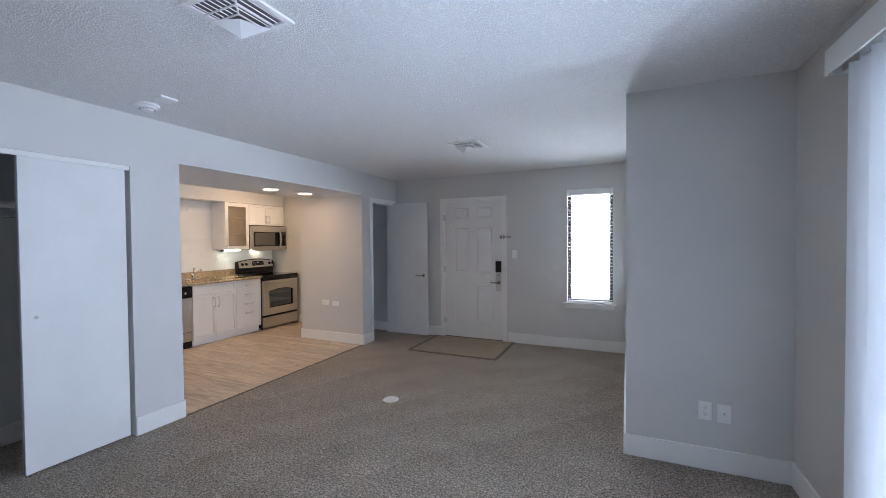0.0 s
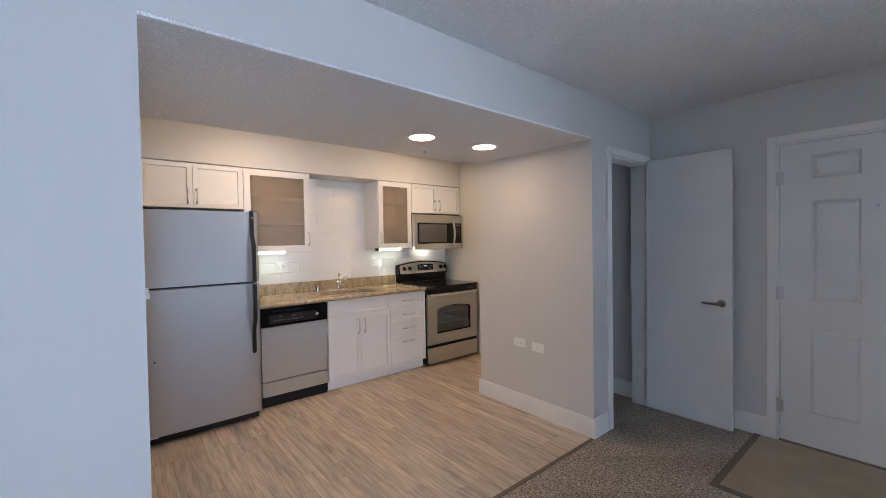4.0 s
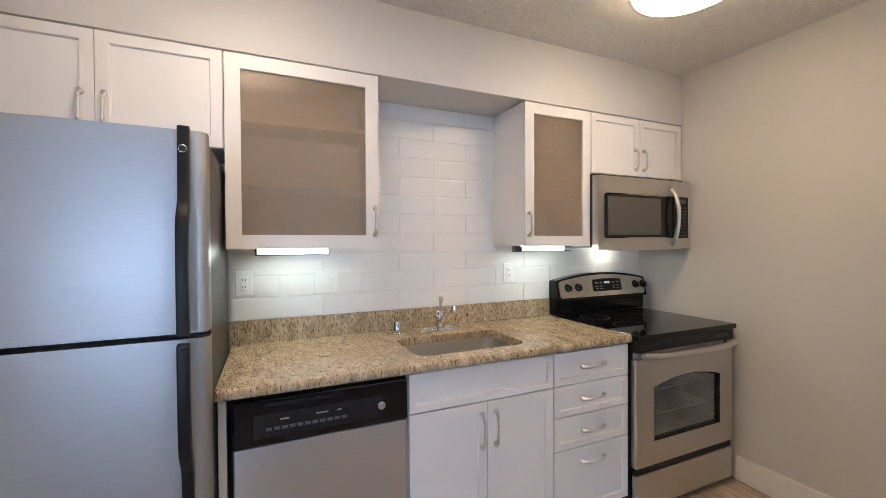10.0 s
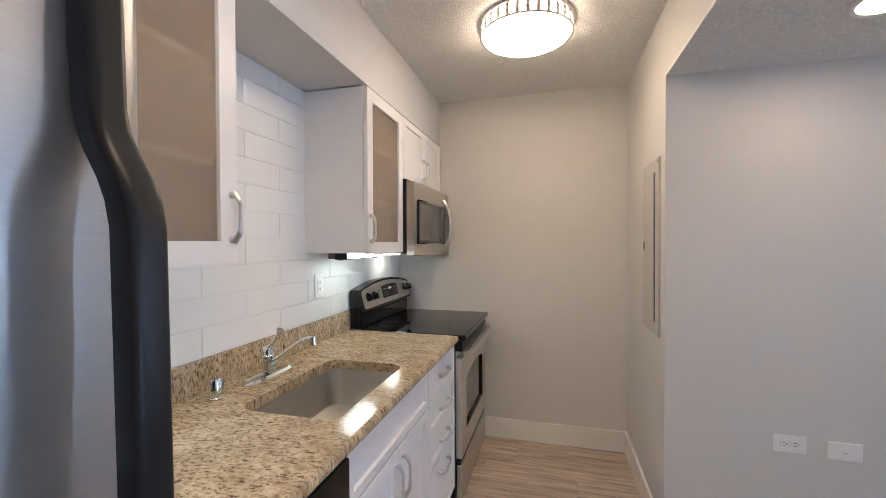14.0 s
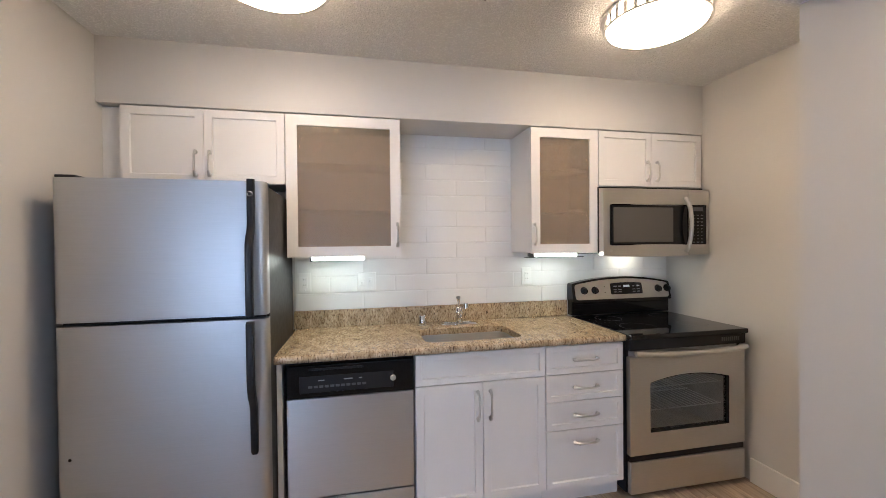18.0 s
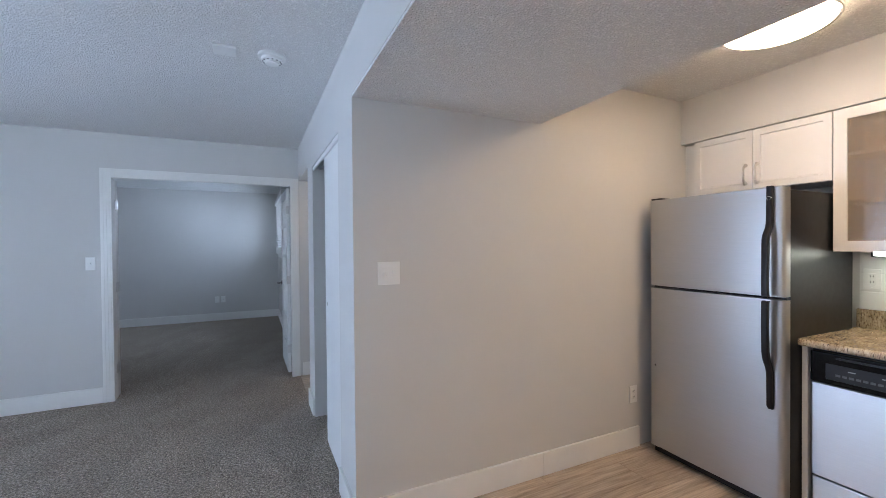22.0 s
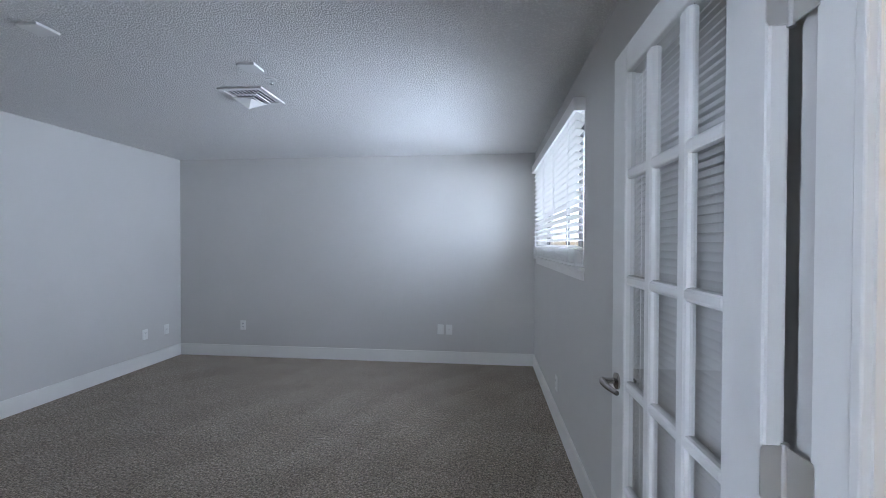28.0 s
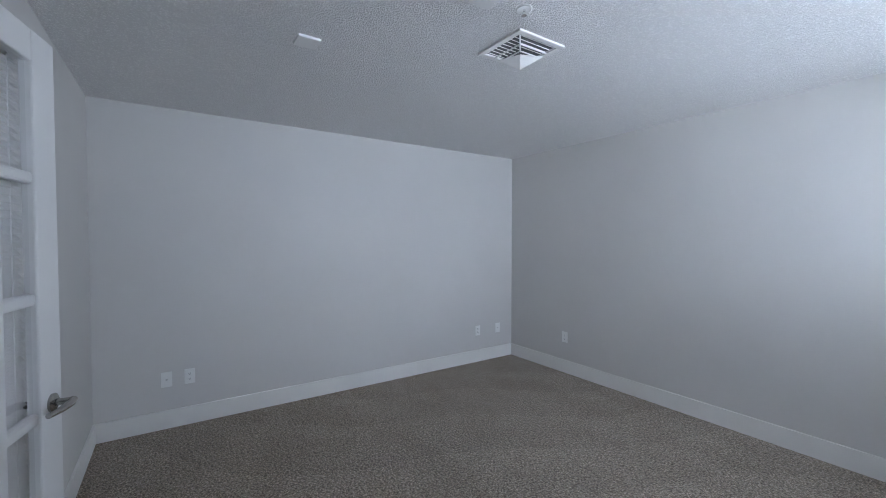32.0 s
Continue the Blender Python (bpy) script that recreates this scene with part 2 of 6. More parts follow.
def brushed(name, colour, rough=0.30, across=(1.0, 90.0, 1.5), strength=0.12, aniso=0.0, wave=0.0):
    """Brushed sheet steel, drawn out along one way, with faint smears."""
    m, nt, b = shader(name)
    v = position(nt, across)
    lines = noise_tex(nt, v, 6.0, 4.0, 0.6)
    smear = noise_tex(nt, position(nt), 2.6, 4.0)
    c = ramp(nt, lines, [(0.3, tuple(k * 0.93 for k in colour)), (0.7, colour)])
    nt.links.new(c, b.inputs["Base Color"])
    mr = nt.nodes.new("ShaderNodeMapRange")
    mr.inputs["To Min"].default_value, mr.inputs["To Max"].default_value = rough - 0.05, rough + 0.09
    nt.links.new(smear, mr.inputs["Value"])
    nt.links.new(mr.outputs[0], b.inputs["Roughness"])
    b.inputs["Metallic"].default_value = 1.0
    # the grain runs level, so that highlights draw out upwards
    tangent = nt.nodes.new("ShaderNodeTangent")
    tangent.direction_type, tangent.axis = "RADIAL", "Z"
    nt.links.new(tangent.outputs["Tangent"], b.inputs["Tangent"])
    b.inputs["Anisotropic"].default_value, b.inputs["Anisotropic Rotation"].default_value = aniso, 0.25
    fine = bumped(nt, b, lines, strength, 0.0006)
    bumped(nt, b, noise_tex(nt, position(nt, (1.0, 0.8, 2.4)), 3.0, 2.0, 0.5), wave, 0.02, fine)
    return m


def glass(name, colour=(1, 1, 1), rough=0.0):
    m, nt, b = shader(name)
    b.inputs["Base Color"].default_value = (*colour, 1)
    b.inputs["Transmission Weight"].default_value = 1.0
    b.inputs["Roughness"].default_value = rough
    b.inputs["IOR"].default_value = 1.45
    return m


def glow(name, colour, strength):
    m, nt, b = shader(name)
    b.inputs["Base Color"].default_value = (0.8, 0.8, 0.8, 1)
    b.inputs["Emission Color"].default_value = (*colour, 1)
    b.inputs["Emission Strength"].default_value = strength
    return m


def translucent(name, colour, share):
    m, nt, b = shader(name)
    b.inputs["Base Color"].default_value = (*colour, 1)
    b.inputs["Roughness"].default_value = 0.5
    tr = nt.nodes.new("ShaderNodeBsdfTranslucent")
    tr.inputs["Color"].default_value = (*colour, 1)
    mx = nt.nodes.new("ShaderNodeMixShader")
    mx.inputs[0].default_value = share
    nt.links.new(b.outputs[0], mx.inputs[1])
    nt.links.new(tr.outputs[0], mx.inputs[2])
    nt.links.new(mx.outputs[0], nt.nodes["Material Output"].inputs["Surface"])
    return m


WARM = (1.0, 0.71, 0.46)
GREIGE = wall_paint("wall_paint_greige", (0.65, 0.635, 0.61))
TRIM = plain("trim_paint_white", (0.83, 0.82, 0.79), 0.35, vary=0.03, grain=0.05)
DOOR = plain("door_paint_white", (0.78, 0.775, 0.755), 0.40, vary=0.03, grain=0.06)
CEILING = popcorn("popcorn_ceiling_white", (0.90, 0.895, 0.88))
CARPET = carpet_material("carpet_taupe")
PLANK = plank_material("vinyl_plank")
SUBFLOOR = plain("subfloor_dark", (0.10, 0.085, 0.07), 0.8)
CABINET = plain("cabinet_white", (0.80, 0.79, 0.775), 0.37, vary=0.02)
GRANITE = granite_material("granite_gold")
TILE = plain("tile_glazed_white", (0.82, 0.82, 0.80), 0.13, vary=0.02, rough_vary=0.04)
GROUT = plain("grout_white", (0.78, 0.775, 0.755), 0.7)
STEEL = brushed("steel_brushed", (0.60, 0.60, 0.60), 0.30, (1.0, 1.5, 110.0), 0.06, 0.7, 0.008)
STEEL_SMOOTH = brushed("steel_satin", (0.62, 0.60, 0.57), 0.335, (1.0, 4.0, 60.0), 0.03)
STEEL_DOOR = brushed("steel_fridge_door", (0.50, 0.50, 0.50), 0.39, (1.0, 1.5, 110.0), 0.06, 0.0, 0.02)
NICKEL = plain("brushed_nickel", (0.66, 0.65, 0.63), 0.34, 1.0, vary=0.02, rough_vary=0.03)
HARDWARE = plain("door_hardware_nickel", (0.40, 0.385, 0.365), 0.20, 1.0, vary=0.03, rough_vary=0.03)
CHROME = plain("chrome", (0.82, 0.83, 0.84), 0.06, 1.0, vary=0.01, rough_vary=0.03)
BLACK = plain("black_gloss", (0.005, 0.005, 0.006), 0.08, vary=0.1, spec=0.35)
BLACK_SATIN = plain("black_satin", (0.008, 0.008, 0.010), 0.37, vary=0.1, spec=0.35)
BLACK_GLASS = plain("black_glass", (0.005, 0.005, 0.006), 0.04, vary=0.1, rough_vary=0.02, spec=0.4)
GREY_PLASTIC = plain("grey_plastic", (0.30, 0.30, 0.30), 0.45)
DARK_GREY = plain("dark_grey_plastic", (0.09, 0.09, 0.095), 0.4)
PLASTIC = plain("white_plastic", (0.84, 0.84, 0.82), 0.36, vary=0.02)
PANEL_GREY = plain("panel_grey_paint", (0.50, 0.485, 0.455), 0.45, vary=0.05)
MATTING = plain("entry_vinyl_tan", (0.34, 0.275, 0.19), 0.6, vary=0.10, scale=5.0, grain=0.12, grain_scale=500)
MAT_EDGE = plain("edge_strip_brown", (0.13, 0.105, 0.08), 0.6)
CLEAR = glass("clear_glass")
FROSTED = glass("frosted_glass", (0.80, 0.675, 0.54), 0.20)
FROSTED.node_tree.nodes["Principled BSDF"].inputs["Transmission Weight"].default_value = 0.80
ENAMEL = plain("oven_enamel_grey", (0.50, 0.49, 0.47), 0.35, vary=0.15, scale=9.0)
OVEN_GLASS = glass("oven_glass_smoked", (0.93, 0.92, 0.89), 0.01)
MIRROR_DARK = plain("microwave_screen", (0.10, 0.095, 0.085), 0.16, vary=0.05)
WIRE = plain("bright_wire", (0.85, 0.84, 0.82), 0.38, 0.8, vary=0.02)
BURNER = plain("burner_print", (0.11, 0.11, 0.11), 0.4)
KEY_PRINT = plain("key_print", (0.20, 0.20, 0.20), 0.5)
LAMP = glow("lamp_diffuser_warm", WARM, 24.0)
DOWNLIGHT = glow("downlight_lens", (1.0, 0.70, 0.455), 42.0)
BAR_LIGHT = glow("light_bar_neutral", (0.98, 0.98, 0.82), 15.0)
HOOD_LIGHT = glow("hood_lamp", (1.0, 0.86, 0.66), 15.0)
SLAT = translucent("blind_slat_white", (0.80, 0.79, 0.77), 0.14)
VANE = translucent("blind_vane_white", (0.82, 0.83, 0.84), 0.35)
DISPLAY = glow("display_digits", (0.45, 0.70, 0.75), 0.12)
GROUND = plain("outside_ground", (0.16, 0.17, 0.13), 0.9, vary=0.3, scale=0.6)


# ---- building helpers ----
ORG = {}


def box(bm, x0, x1, y0, y1, z0, z1, bevel=0.0, segments=2):
    """A box in a bmesh; with a bevel its edges are rounded."""
    made = bmesh.ops.create_cube(bm, size=1.0)["verts"]
    for v in made:
        v.co = Vector((x0 + (v.co.x + 0.5) * (x1 - x0), y0 + (v.co.y + 0.5) * (y1 - y0), z0 + (v.co.z + 0.5) * (z1 - z0)))
    if bevel:
        edges = {e for v in made for e in v.link_edges}
        bmesh.ops.bevel(bm, geom=list(edges), offset=bevel, segments=segments, profile=0.5, affect="EDGES")
    return bm


def solid(*dims, bevel=0.0, segments=2):
    return box(bmesh.new(), *dims, bevel=bevel, segments=segments)


def tube(bm, points, radius, sides=12, flat=1.0):
    """A round bar swept along points; radius may be one number or one for each point."""
    pts = [Vector(p) for p in points]
    radii = radius if isinstance(radius, (list, tuple)) else [radius] * len(pts)
    rings = []
    for i, p in enumerate(pts):
        d = (pts[min(i + 1, len(pts) - 1)] - pts[max(i - 1, 0)]).normalized()
        side = d.cross(Vector((0, 0, 1)) if abs(d.z) < 0.9 else Vector((0, 1, 0))).normalized()
        up = side.cross(d)
        rings.append([bm.verts.new(p + radii[i] * (side * math.cos(a) + up * flat * math.sin(a))) for a in (2 * math.pi * k / sides for k in range(sides))])
    for a, b in zip(rings, rings[1:]):
        for k in range(sides):
            bm.faces.new((a[k], a[(k + 1) % sides], b[(k + 1) % sides], b[k]))
    bm.faces.new(rings[0][::-1])
    bm.faces.new(rings[-1])
    return bm


def lathe(bm, profile, centre=(0, 0, 0), axis="z", sides=32):
    """A turned shape: profile rows of (radius, height) about the axis through centre."""
    c = Vector(centre)
    rings = []
    for r, h in profile:
        ring = []
        for k in range(sides):
            a = 2 * math.pi * k / sides
            u, w = r * math.cos(a), r * math.sin(a)
            off = {"z": (u, w, h), "x": (h, u, w), "y": (w, h, u)}[axis]
            ring.append(bm.verts.new(c + Vector(off)))
        rings.append(ring)
    for a, b in zip(rings, rings[1:]):
        for k in range(sides):
            bm.faces.new((a[k], a[(k + 1) % sides], b[(k + 1) % sides], b[k]))
    bm.faces.new(rings[0][::-1])
    bm.faces.new(rings[-1])
    return bm


def shaded(ob, smooth):
    if smooth:
        for p in ob.data.polygons:
            p.use_smooth = True
        ob.data.set_sharp_from_angle(angle=radians(35))


def thing(name, origin, label, category, group="", kind=""):
    """An Empty at a thing's base; its parts are built in world coordinates."""
    ob = new(name)
    ob.empty_display_size = 0.1
    ob.location = origin
    ORG[ob] = Vector(origin)
    return tagged(ob, label, category, group, kind)


def part(name, bm, material, parent, label="", smooth=False):
    """Links a bmesh, given in world coordinates, as one mesh under a thing or part."""
    bmesh.ops.recalc_face_normals(bm, faces=bm.faces)
    bmesh.ops.translate(bm, verts=bm.verts, vec=-ORG[parent])
    me = bpy.data.meshes.new(name)
    bm.to_mesh(me)
    bm.free()
    me.materials.append(material)
    ob = new(name, me)
    ob.parent = parent
    ORG[ob] = ORG[parent]
    shaded(ob, smooth)
    return tagged(ob, label)


def single(name, bm, material, label, category, group="", kind="", smooth=False):
    """A thing that is one mesh."""
    bmesh.ops.recalc_face_normals(bm, faces=bm.faces)
    me = bpy.data.meshes.new(name)
    bm.to_mesh(me)
    bm.free()
    me.materials.append(material)
    ob = new(name, me)
    ORG[ob] = Vector((0, 0, 0))
    shaded(ob, smooth)
    return tagged(ob, label, category, group, kind)


def wall(name, axis, face0, face1, u0, u1, z0, z1, holes=(), material=None, label="", category="wall"):
    """A wall of true thickness (face0 to face1 along axis), with openings (u0, u1, z0, z1) cut through it."""
    us = sorted({u0, u1, *(h[0] for h in holes), *(h[1] for h in holes)})
    zs = sorted({z0, z1, *(h[2] for h in holes), *(h[3] for h in holes)})
    us = [u for u in us if u0 <= u <= u1]
    zs = [z for z in zs if z0 <= z <= z1]
    full = {}
    for i in range(len(us) - 1):
        for k in range(len(zs) - 1):
            cu, cz = (us[i] + us[i + 1]) / 2, (zs[k] + zs[k + 1]) / 2
            full[i, k] = not any(h[0] < cu < h[1] and h[2] < cz < h[3] for h in holes)
    bm = bmesh.new()
    cache = {}

    def vert(f, u, z):
        if (f, u, z) not in cache:
            cache[f, u, z] = bm.verts.new((f, u, z) if axis == "x" else (u, f, z))
        return cache[f, u, z]

    for (i, k), on in full.items():
        if not on:
            continue
        a, b, c, d = us[i], us[i + 1], zs[k], zs[k + 1]
        for f in (face0, face1):
            bm.faces.new([vert(f, a, c), vert(f, b, c), vert(f, b, d), vert(f, a, d)])
        if not full.get((i - 1, k)):
            bm.faces.new([vert(face0, a, c), vert(face1, a, c), vert(face1, a, d), vert(face0, a, d)])
        if not full.get((i + 1, k)):
            bm.faces.new([vert(face0, b, c), vert(face1, b, c), vert(face1, b, d), vert(face0, b, d)])
        if not full.get((i, k - 1)):
            bm.faces.new([vert(face0, a, c), vert(face1, a, c), vert(face1, b, c), vert(face0, b, c)])
        if not full.get((i, k + 1)):
            bm.faces.new([vert(face0, a, d), vert(face1, a, d), vert(face1, b, d), vert(face0, b, d)])
    return single(name, bm, material or GREIGE, label or "plain greige painted plasterboard wall", category, kind="structure")


def slab(name, x0, x1, y0, y1, z0, z1, material, label, category):
    return single(name, solid(x0, x1, y0, y1, z0, z1), material, label, category, kind="structure")

# ---- the large structure ----
H = 2.44          # ceilings
W = -3.32         # face of the living room's west wall
HEAD = 2.124      # underside of the kitchen soffit
KW, KN, KS, KE = -6.07, 5.78, 2.30, -4.45   # kitchen walls
S1, S2 = -0.345, -0.458   # the dividing wall's two faces
BS, BE, BW = -4.47, 1.06, -3.315   # bedroom walls
PX, PY = 0.075, 3.13      # corner of the projecting wall

wall("wall_west", "x", W - 0.12, W, S1, KN, 0, H, [(S1, 0.507, 0, 2.112), (0.83, 1.93, 0, 2.045), (KS, 4.85, 0, HEAD + 0.012), (5.10, 5.70, 0, 2.045)],
     label="greige painted wall with closet, kitchen and hall openings")
wall("wall_north", "y", KN, KN + 0.14, KW - 0.12, PX + 0.12, 0, H, [(-2.478, -1.54, 0, 2.052), (-0.655, -0.085, 0.615, 2.125)],
     label="greige painted wall with entry door and window")
wall("wall_projecting_south", "y", PY, PY + 0.12, PX, 1.10, 0, H)
wall("wall_projecting_west", "x", PX, PX + 0.12, PY + 0.12, KN, 0, H)
wall("wall_east", "x", 0.98, 1.10, S1, PY, 0, H, [(0.45, 2.22, 0, 2.07)], label="greige painted wall with the sliding door opening")
wall("wall_dividing", "y", S2, S1, -4.72, 1.18, 0, H, [(-3.254, -1.698, 0, 2.052)], label="greige painted wall between living room and bedroom")
wall("wall_bedroom_west", "x", BW - 0.14, BW, BS, S2, 0, H, [(-4.19, -2.15, 1.265, 2.21)], label="greige painted bedroom wall with a wide window")
wall("wall_bedroom_south", "y", BS - 0.12, BS, BW - 0.14, 1.18, 0, H)
wall("wall_bedroom_east", "x", BE, BE + 0.12, BS, S2, 0, H)
wall("wall_kitchen_south", "y", KS - 0.12, KS, KW - 0.12, W - 0.12, 0, H)
wall_tiled = wall("wall_kitchen_west", "x", KW - 0.12, KW, KS, KN, 0, H, label="greige kitchen wall with white tiled backsplash")
wall("wall_kitchen_pillar", "y", 4.85, 4.97, KE, W - 0.12, 0, H)
wall("wall_kitchen_nook", "x", KE, KE + 0.12, 4.97, KN, 0, H)
wall("wall_closet_back", "x", -4.16, -4.06, 0.60, KS - 0.12, 0, H)
wall("wall_hall_north", "y", 0.507, 0.60, -4.72, W - 0.12, 0, H)
wall("wall_hall_west", "x", -4.72, -4.60, S1, 0.507, 0, H)

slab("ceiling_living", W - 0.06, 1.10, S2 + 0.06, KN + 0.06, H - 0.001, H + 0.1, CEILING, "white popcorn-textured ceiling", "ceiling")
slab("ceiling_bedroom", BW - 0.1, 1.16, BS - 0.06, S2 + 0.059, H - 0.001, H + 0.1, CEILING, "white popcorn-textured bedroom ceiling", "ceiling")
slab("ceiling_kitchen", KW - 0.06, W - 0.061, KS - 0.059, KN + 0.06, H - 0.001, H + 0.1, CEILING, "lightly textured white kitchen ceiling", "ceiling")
slab("ceiling_closet", -4.16, W - 0.061, 0.56, KS - 0.06, H - 0.001, H + 0.1, CEILING, "closet ceiling", "ceiling")
# dropped soffit over the kitchen entrance: greige upstand, popcorn underside
slab("soffit_kitchen", KE, W - 0.12, KS, 4.85, HEAD + 0.012, H, GREIGE, "greige painted dropped soffit over the kitchen entrance", "soffit")
slab("ceiling_soffit", KE, W - 0.002, KS, 4.85, HEAD, HEAD + 0.012, CEILING, "popcorn-textured underside of the soffit", "ceiling")
slab("bulkhead_kitchen", KW, -5.74, KS, KN, 2.118, H, GREIGE, "greige painted bulkhead above the wall cabinets", "soffit")
slab("ceiling_hall", -4.60, W - 0.002, S1, 0.507, 2.10, 2.112, CEILING, "low popcorn-textured hall ceiling", "ceiling")
slab("soffit_hall", -4.60, W - 0.12, S1, 0.507, 2.112, H, GREIGE, "greige hall soffit", "soffit")

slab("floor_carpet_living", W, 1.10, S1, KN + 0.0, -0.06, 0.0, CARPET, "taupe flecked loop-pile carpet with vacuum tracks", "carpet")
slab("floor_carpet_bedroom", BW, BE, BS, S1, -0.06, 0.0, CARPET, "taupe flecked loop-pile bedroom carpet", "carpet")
slab("floor_carpet_closets", KE + 0.12, W, 4.97, KN, -0.06, 0.0, CARPET, "taupe carpet inside the entry closet", "carpet")
slab("floor_carpet_wardrobe", -4.06, W, 0.60, KS - 0.12, -0.06, 0.0, CARPET, "taupe carpet inside the wardrobe", "carpet")
floor_kitchen = slab("floor_kitchen", KW, W, KS, KN, -0.06, -0.008, SUBFLOOR, "greige oak-look vinyl plank kitchen floor", "floor")
floor_hall = slab("floor_hall", -4.60, W, S1, 0.507, -0.06, -0.008, SUBFLOOR, "greige oak-look vinyl plank hall floor", "floor")
slab("ground", -400, 400, -400, 400, -0.30, -0.12, GROUND, "open ground outside", "ground")

# baseboards
BOARD = 0.14


def baseboard(x0, x1, y0, y1):
    """A painted board against a wall; the two ends give its run, its thickness is the thinner way."""
    bm = solid(x0, x1, y0, y1, 0.0, BOARD, bevel=0.003, segments=2)
    return single("baseboard", bm, TRIM, "flat white painted baseboard", "baseboard", kind="structure")


T = 0.016
for run in (
    (W, W + T, 0.507, 0.80), (W, W + T, 1.93, KS + 0.0), (W, W + T, 4.852, 5.035),
    (-3.31, -2.525, KN - T, KN), (-1.475, PX, KN - T, KN),
    (PX - T, PX, PY - T, KN - T), (PX, 0.98, PY - T, PY), (0.98 - T, 0.98, 2.26, PY - T), (0.98 - T, 0.98, S1, 0.40),
    (-1.63, 0.98, S1, S1 + T), (-4.60, -3.345, S1, S1 + T),
    (BW, BW + T, BS, S2), (BW + T, BE, BS, BS + T), (BE - T, BE, BS, S2), (-1.62, BE, S2 - T, S2),
    (-4.45, W - 0.001, KS, KS + T), (-5.28, -4.45, KS, KS + T),
    (KE - T, W + T, 4.85 - T, 4.85), (KE - T, KE, 4.85, KN), (-5.40, KE - T, KN - T, KN),
    (KE + 0.12, KE + 0.136, 4.97, KN), (KE + 0.136, W - 0.12, KN - T, KN),
    (-4.06, -4.045, 0.60, KS - 0.12), (-4.045, W - 0.12, KS - 0.136, KS - 0.12), (-4.045, W - 0.12, 0.60, 0.616),
    (-4.60, W - 0.12, 0.491, 0.507),
):
    baseboard(*run)

# ---- kitchen ----
def fronts(name, parent, x, y0, y1, z0, z1, rail=0.055, thick=0.019, label=""):
    """A shaker front: a slab with a recessed middle panel, facing east."""
    bm = solid(x - thick, x, y0, y1, z0, z1)
    face = max(bm.faces, key=lambda f: f.calc_center_median().x)
    rail = min(rail, (z1 - z0) * 0.28, (y1 - y0) * 0.28)
    bmesh.ops.inset_region(bm, faces=[face], thickness=rail, depth=0.0)
    bmesh.ops.inset_region(bm, faces=[face], thickness=0.005, depth=-0.010)
    return part(name, bm, CABINET, parent, label)


def pull(parent, x, y, z, upright=True, length=0.128):
    """A bowed nickel pull with flared feet."""
    bm = bmesh.new()
    pts, radii = [], []
    for k in range(13):
        s = k / 12
        u = (s - 0.5) * length
        out = 0.008 + 0.020 * min(1.0, 1.7 * math.sin(math.pi * s))
        pts.append((x + out, y, z + u) if upright else (x + out, y + u, z))
        radii.append(0.0040 + 0.0042 * abs(2 * s - 1) ** 2 + 0.0018 * (1 - s))
    tube(bm, pts, radii, 10)
    for s in (-0.5, 0.5):
        u = s * (length - 0.012)
        c = (x, y, z + u) if upright else (x, y + u, z)
        lathe(bm, [(0.0095, 0.0), (0.0095, 0.005), (0.008, 0.012)], c, "x", 12)
    return part("handle", bm, NICKEL, parent, "bowed brushed nickel pull", smooth=True)


def carcass(parent, y0, y1, z0, z1, x0=KW, x1=-5.756, hollow=False):
    if not hollow:
        return part("body", solid(x0 + 0.002, x1, y0, y1, z0, z1, bevel=0.001), CABINET, parent)
    t = 0.016
    part("side", solid(x0 + 0.002, x1, y0, y0 + t, z0, z1), CABINET, parent)
    part("side", solid(x0 + 0.002, x1, y1 - t, y1, z0, z1), CABINET, parent)
    part("bottom", solid(x0 + 0.002, x1, y0 + t, y1 - t, z0, z0 + t), CABINET, parent)
    part("top", solid(x0 + 0.002, x1, y0 + t, y1 - t, z1 - t, z1), CABINET, parent)
    part("back", solid(x0 + 0.002, x0 + 0.008, y0 + t, y1 - t, z0 + t, z1 - t), CABINET, parent)


def frame_mesh(x0, x1, y0, y1, z0, z1, r):
    """A flat rectangular frame with an open middle."""
    bm = bmesh.new()
    rows = []
    for x in (x0, x1):
        rows.append([[bm.verts.new((x, y, z)) for y, z in ((y0 + i, z0 + i), (y1 - i, z0 + i), (y1 - i, z1 - i), (y0 + i, z1 - i))] for i in (0.0, r)])
    (ao, ai), (bo, bi) = rows
    for k in range(4):
        j = (k + 1) % 4
        bm.faces.new((ao[k], ao[j], ai[j], ai[k]))
        bm.faces.new((bo[k], bo[j], bi[j], bi[k]))
        bm.faces.new((ao[k], ao[j], bo[j], bo[k]))
        bm.faces.new((ai[k], ai[j], bi[j], bi[k]))
    return bm


FX = -5.735     # face of the wall cabinets
UT, UB = 2.112, 1.348

single("cabinet_filler", solid(-5.806, -5.790, KS + 0.001, 2.399, 1.735, UT, bevel=0.001), CABINET,
                "narrow white painted filler strip beside the wall cabinet", "cabinet filler")

over_fridge = thing("wall_cabinet", (KW, 2.402, 1.735), "short white shaker wall cabinet above the refrigerator", "cabinet", "wall cabinets")
carcass(over_fridge, 2.402, 3.163, 1.735, UT)
for y0, y1, hy in ((2.404, 2.773, 2.737), (2.776, 3.161, 2.802)):
    d = fronts("door", over_fridge, FX, y0, y1, 1.737, UT - 0.004)
    pull(d, FX, hy, 1.832)

over_range = thing("wall_cabinet", (KW, 5.008, 1.764), "short white shaker wall cabinet above the microwave", "cabinet", "wall cabinets")
carcass(over_range, 5.008, 5.766, 1.764, UT)
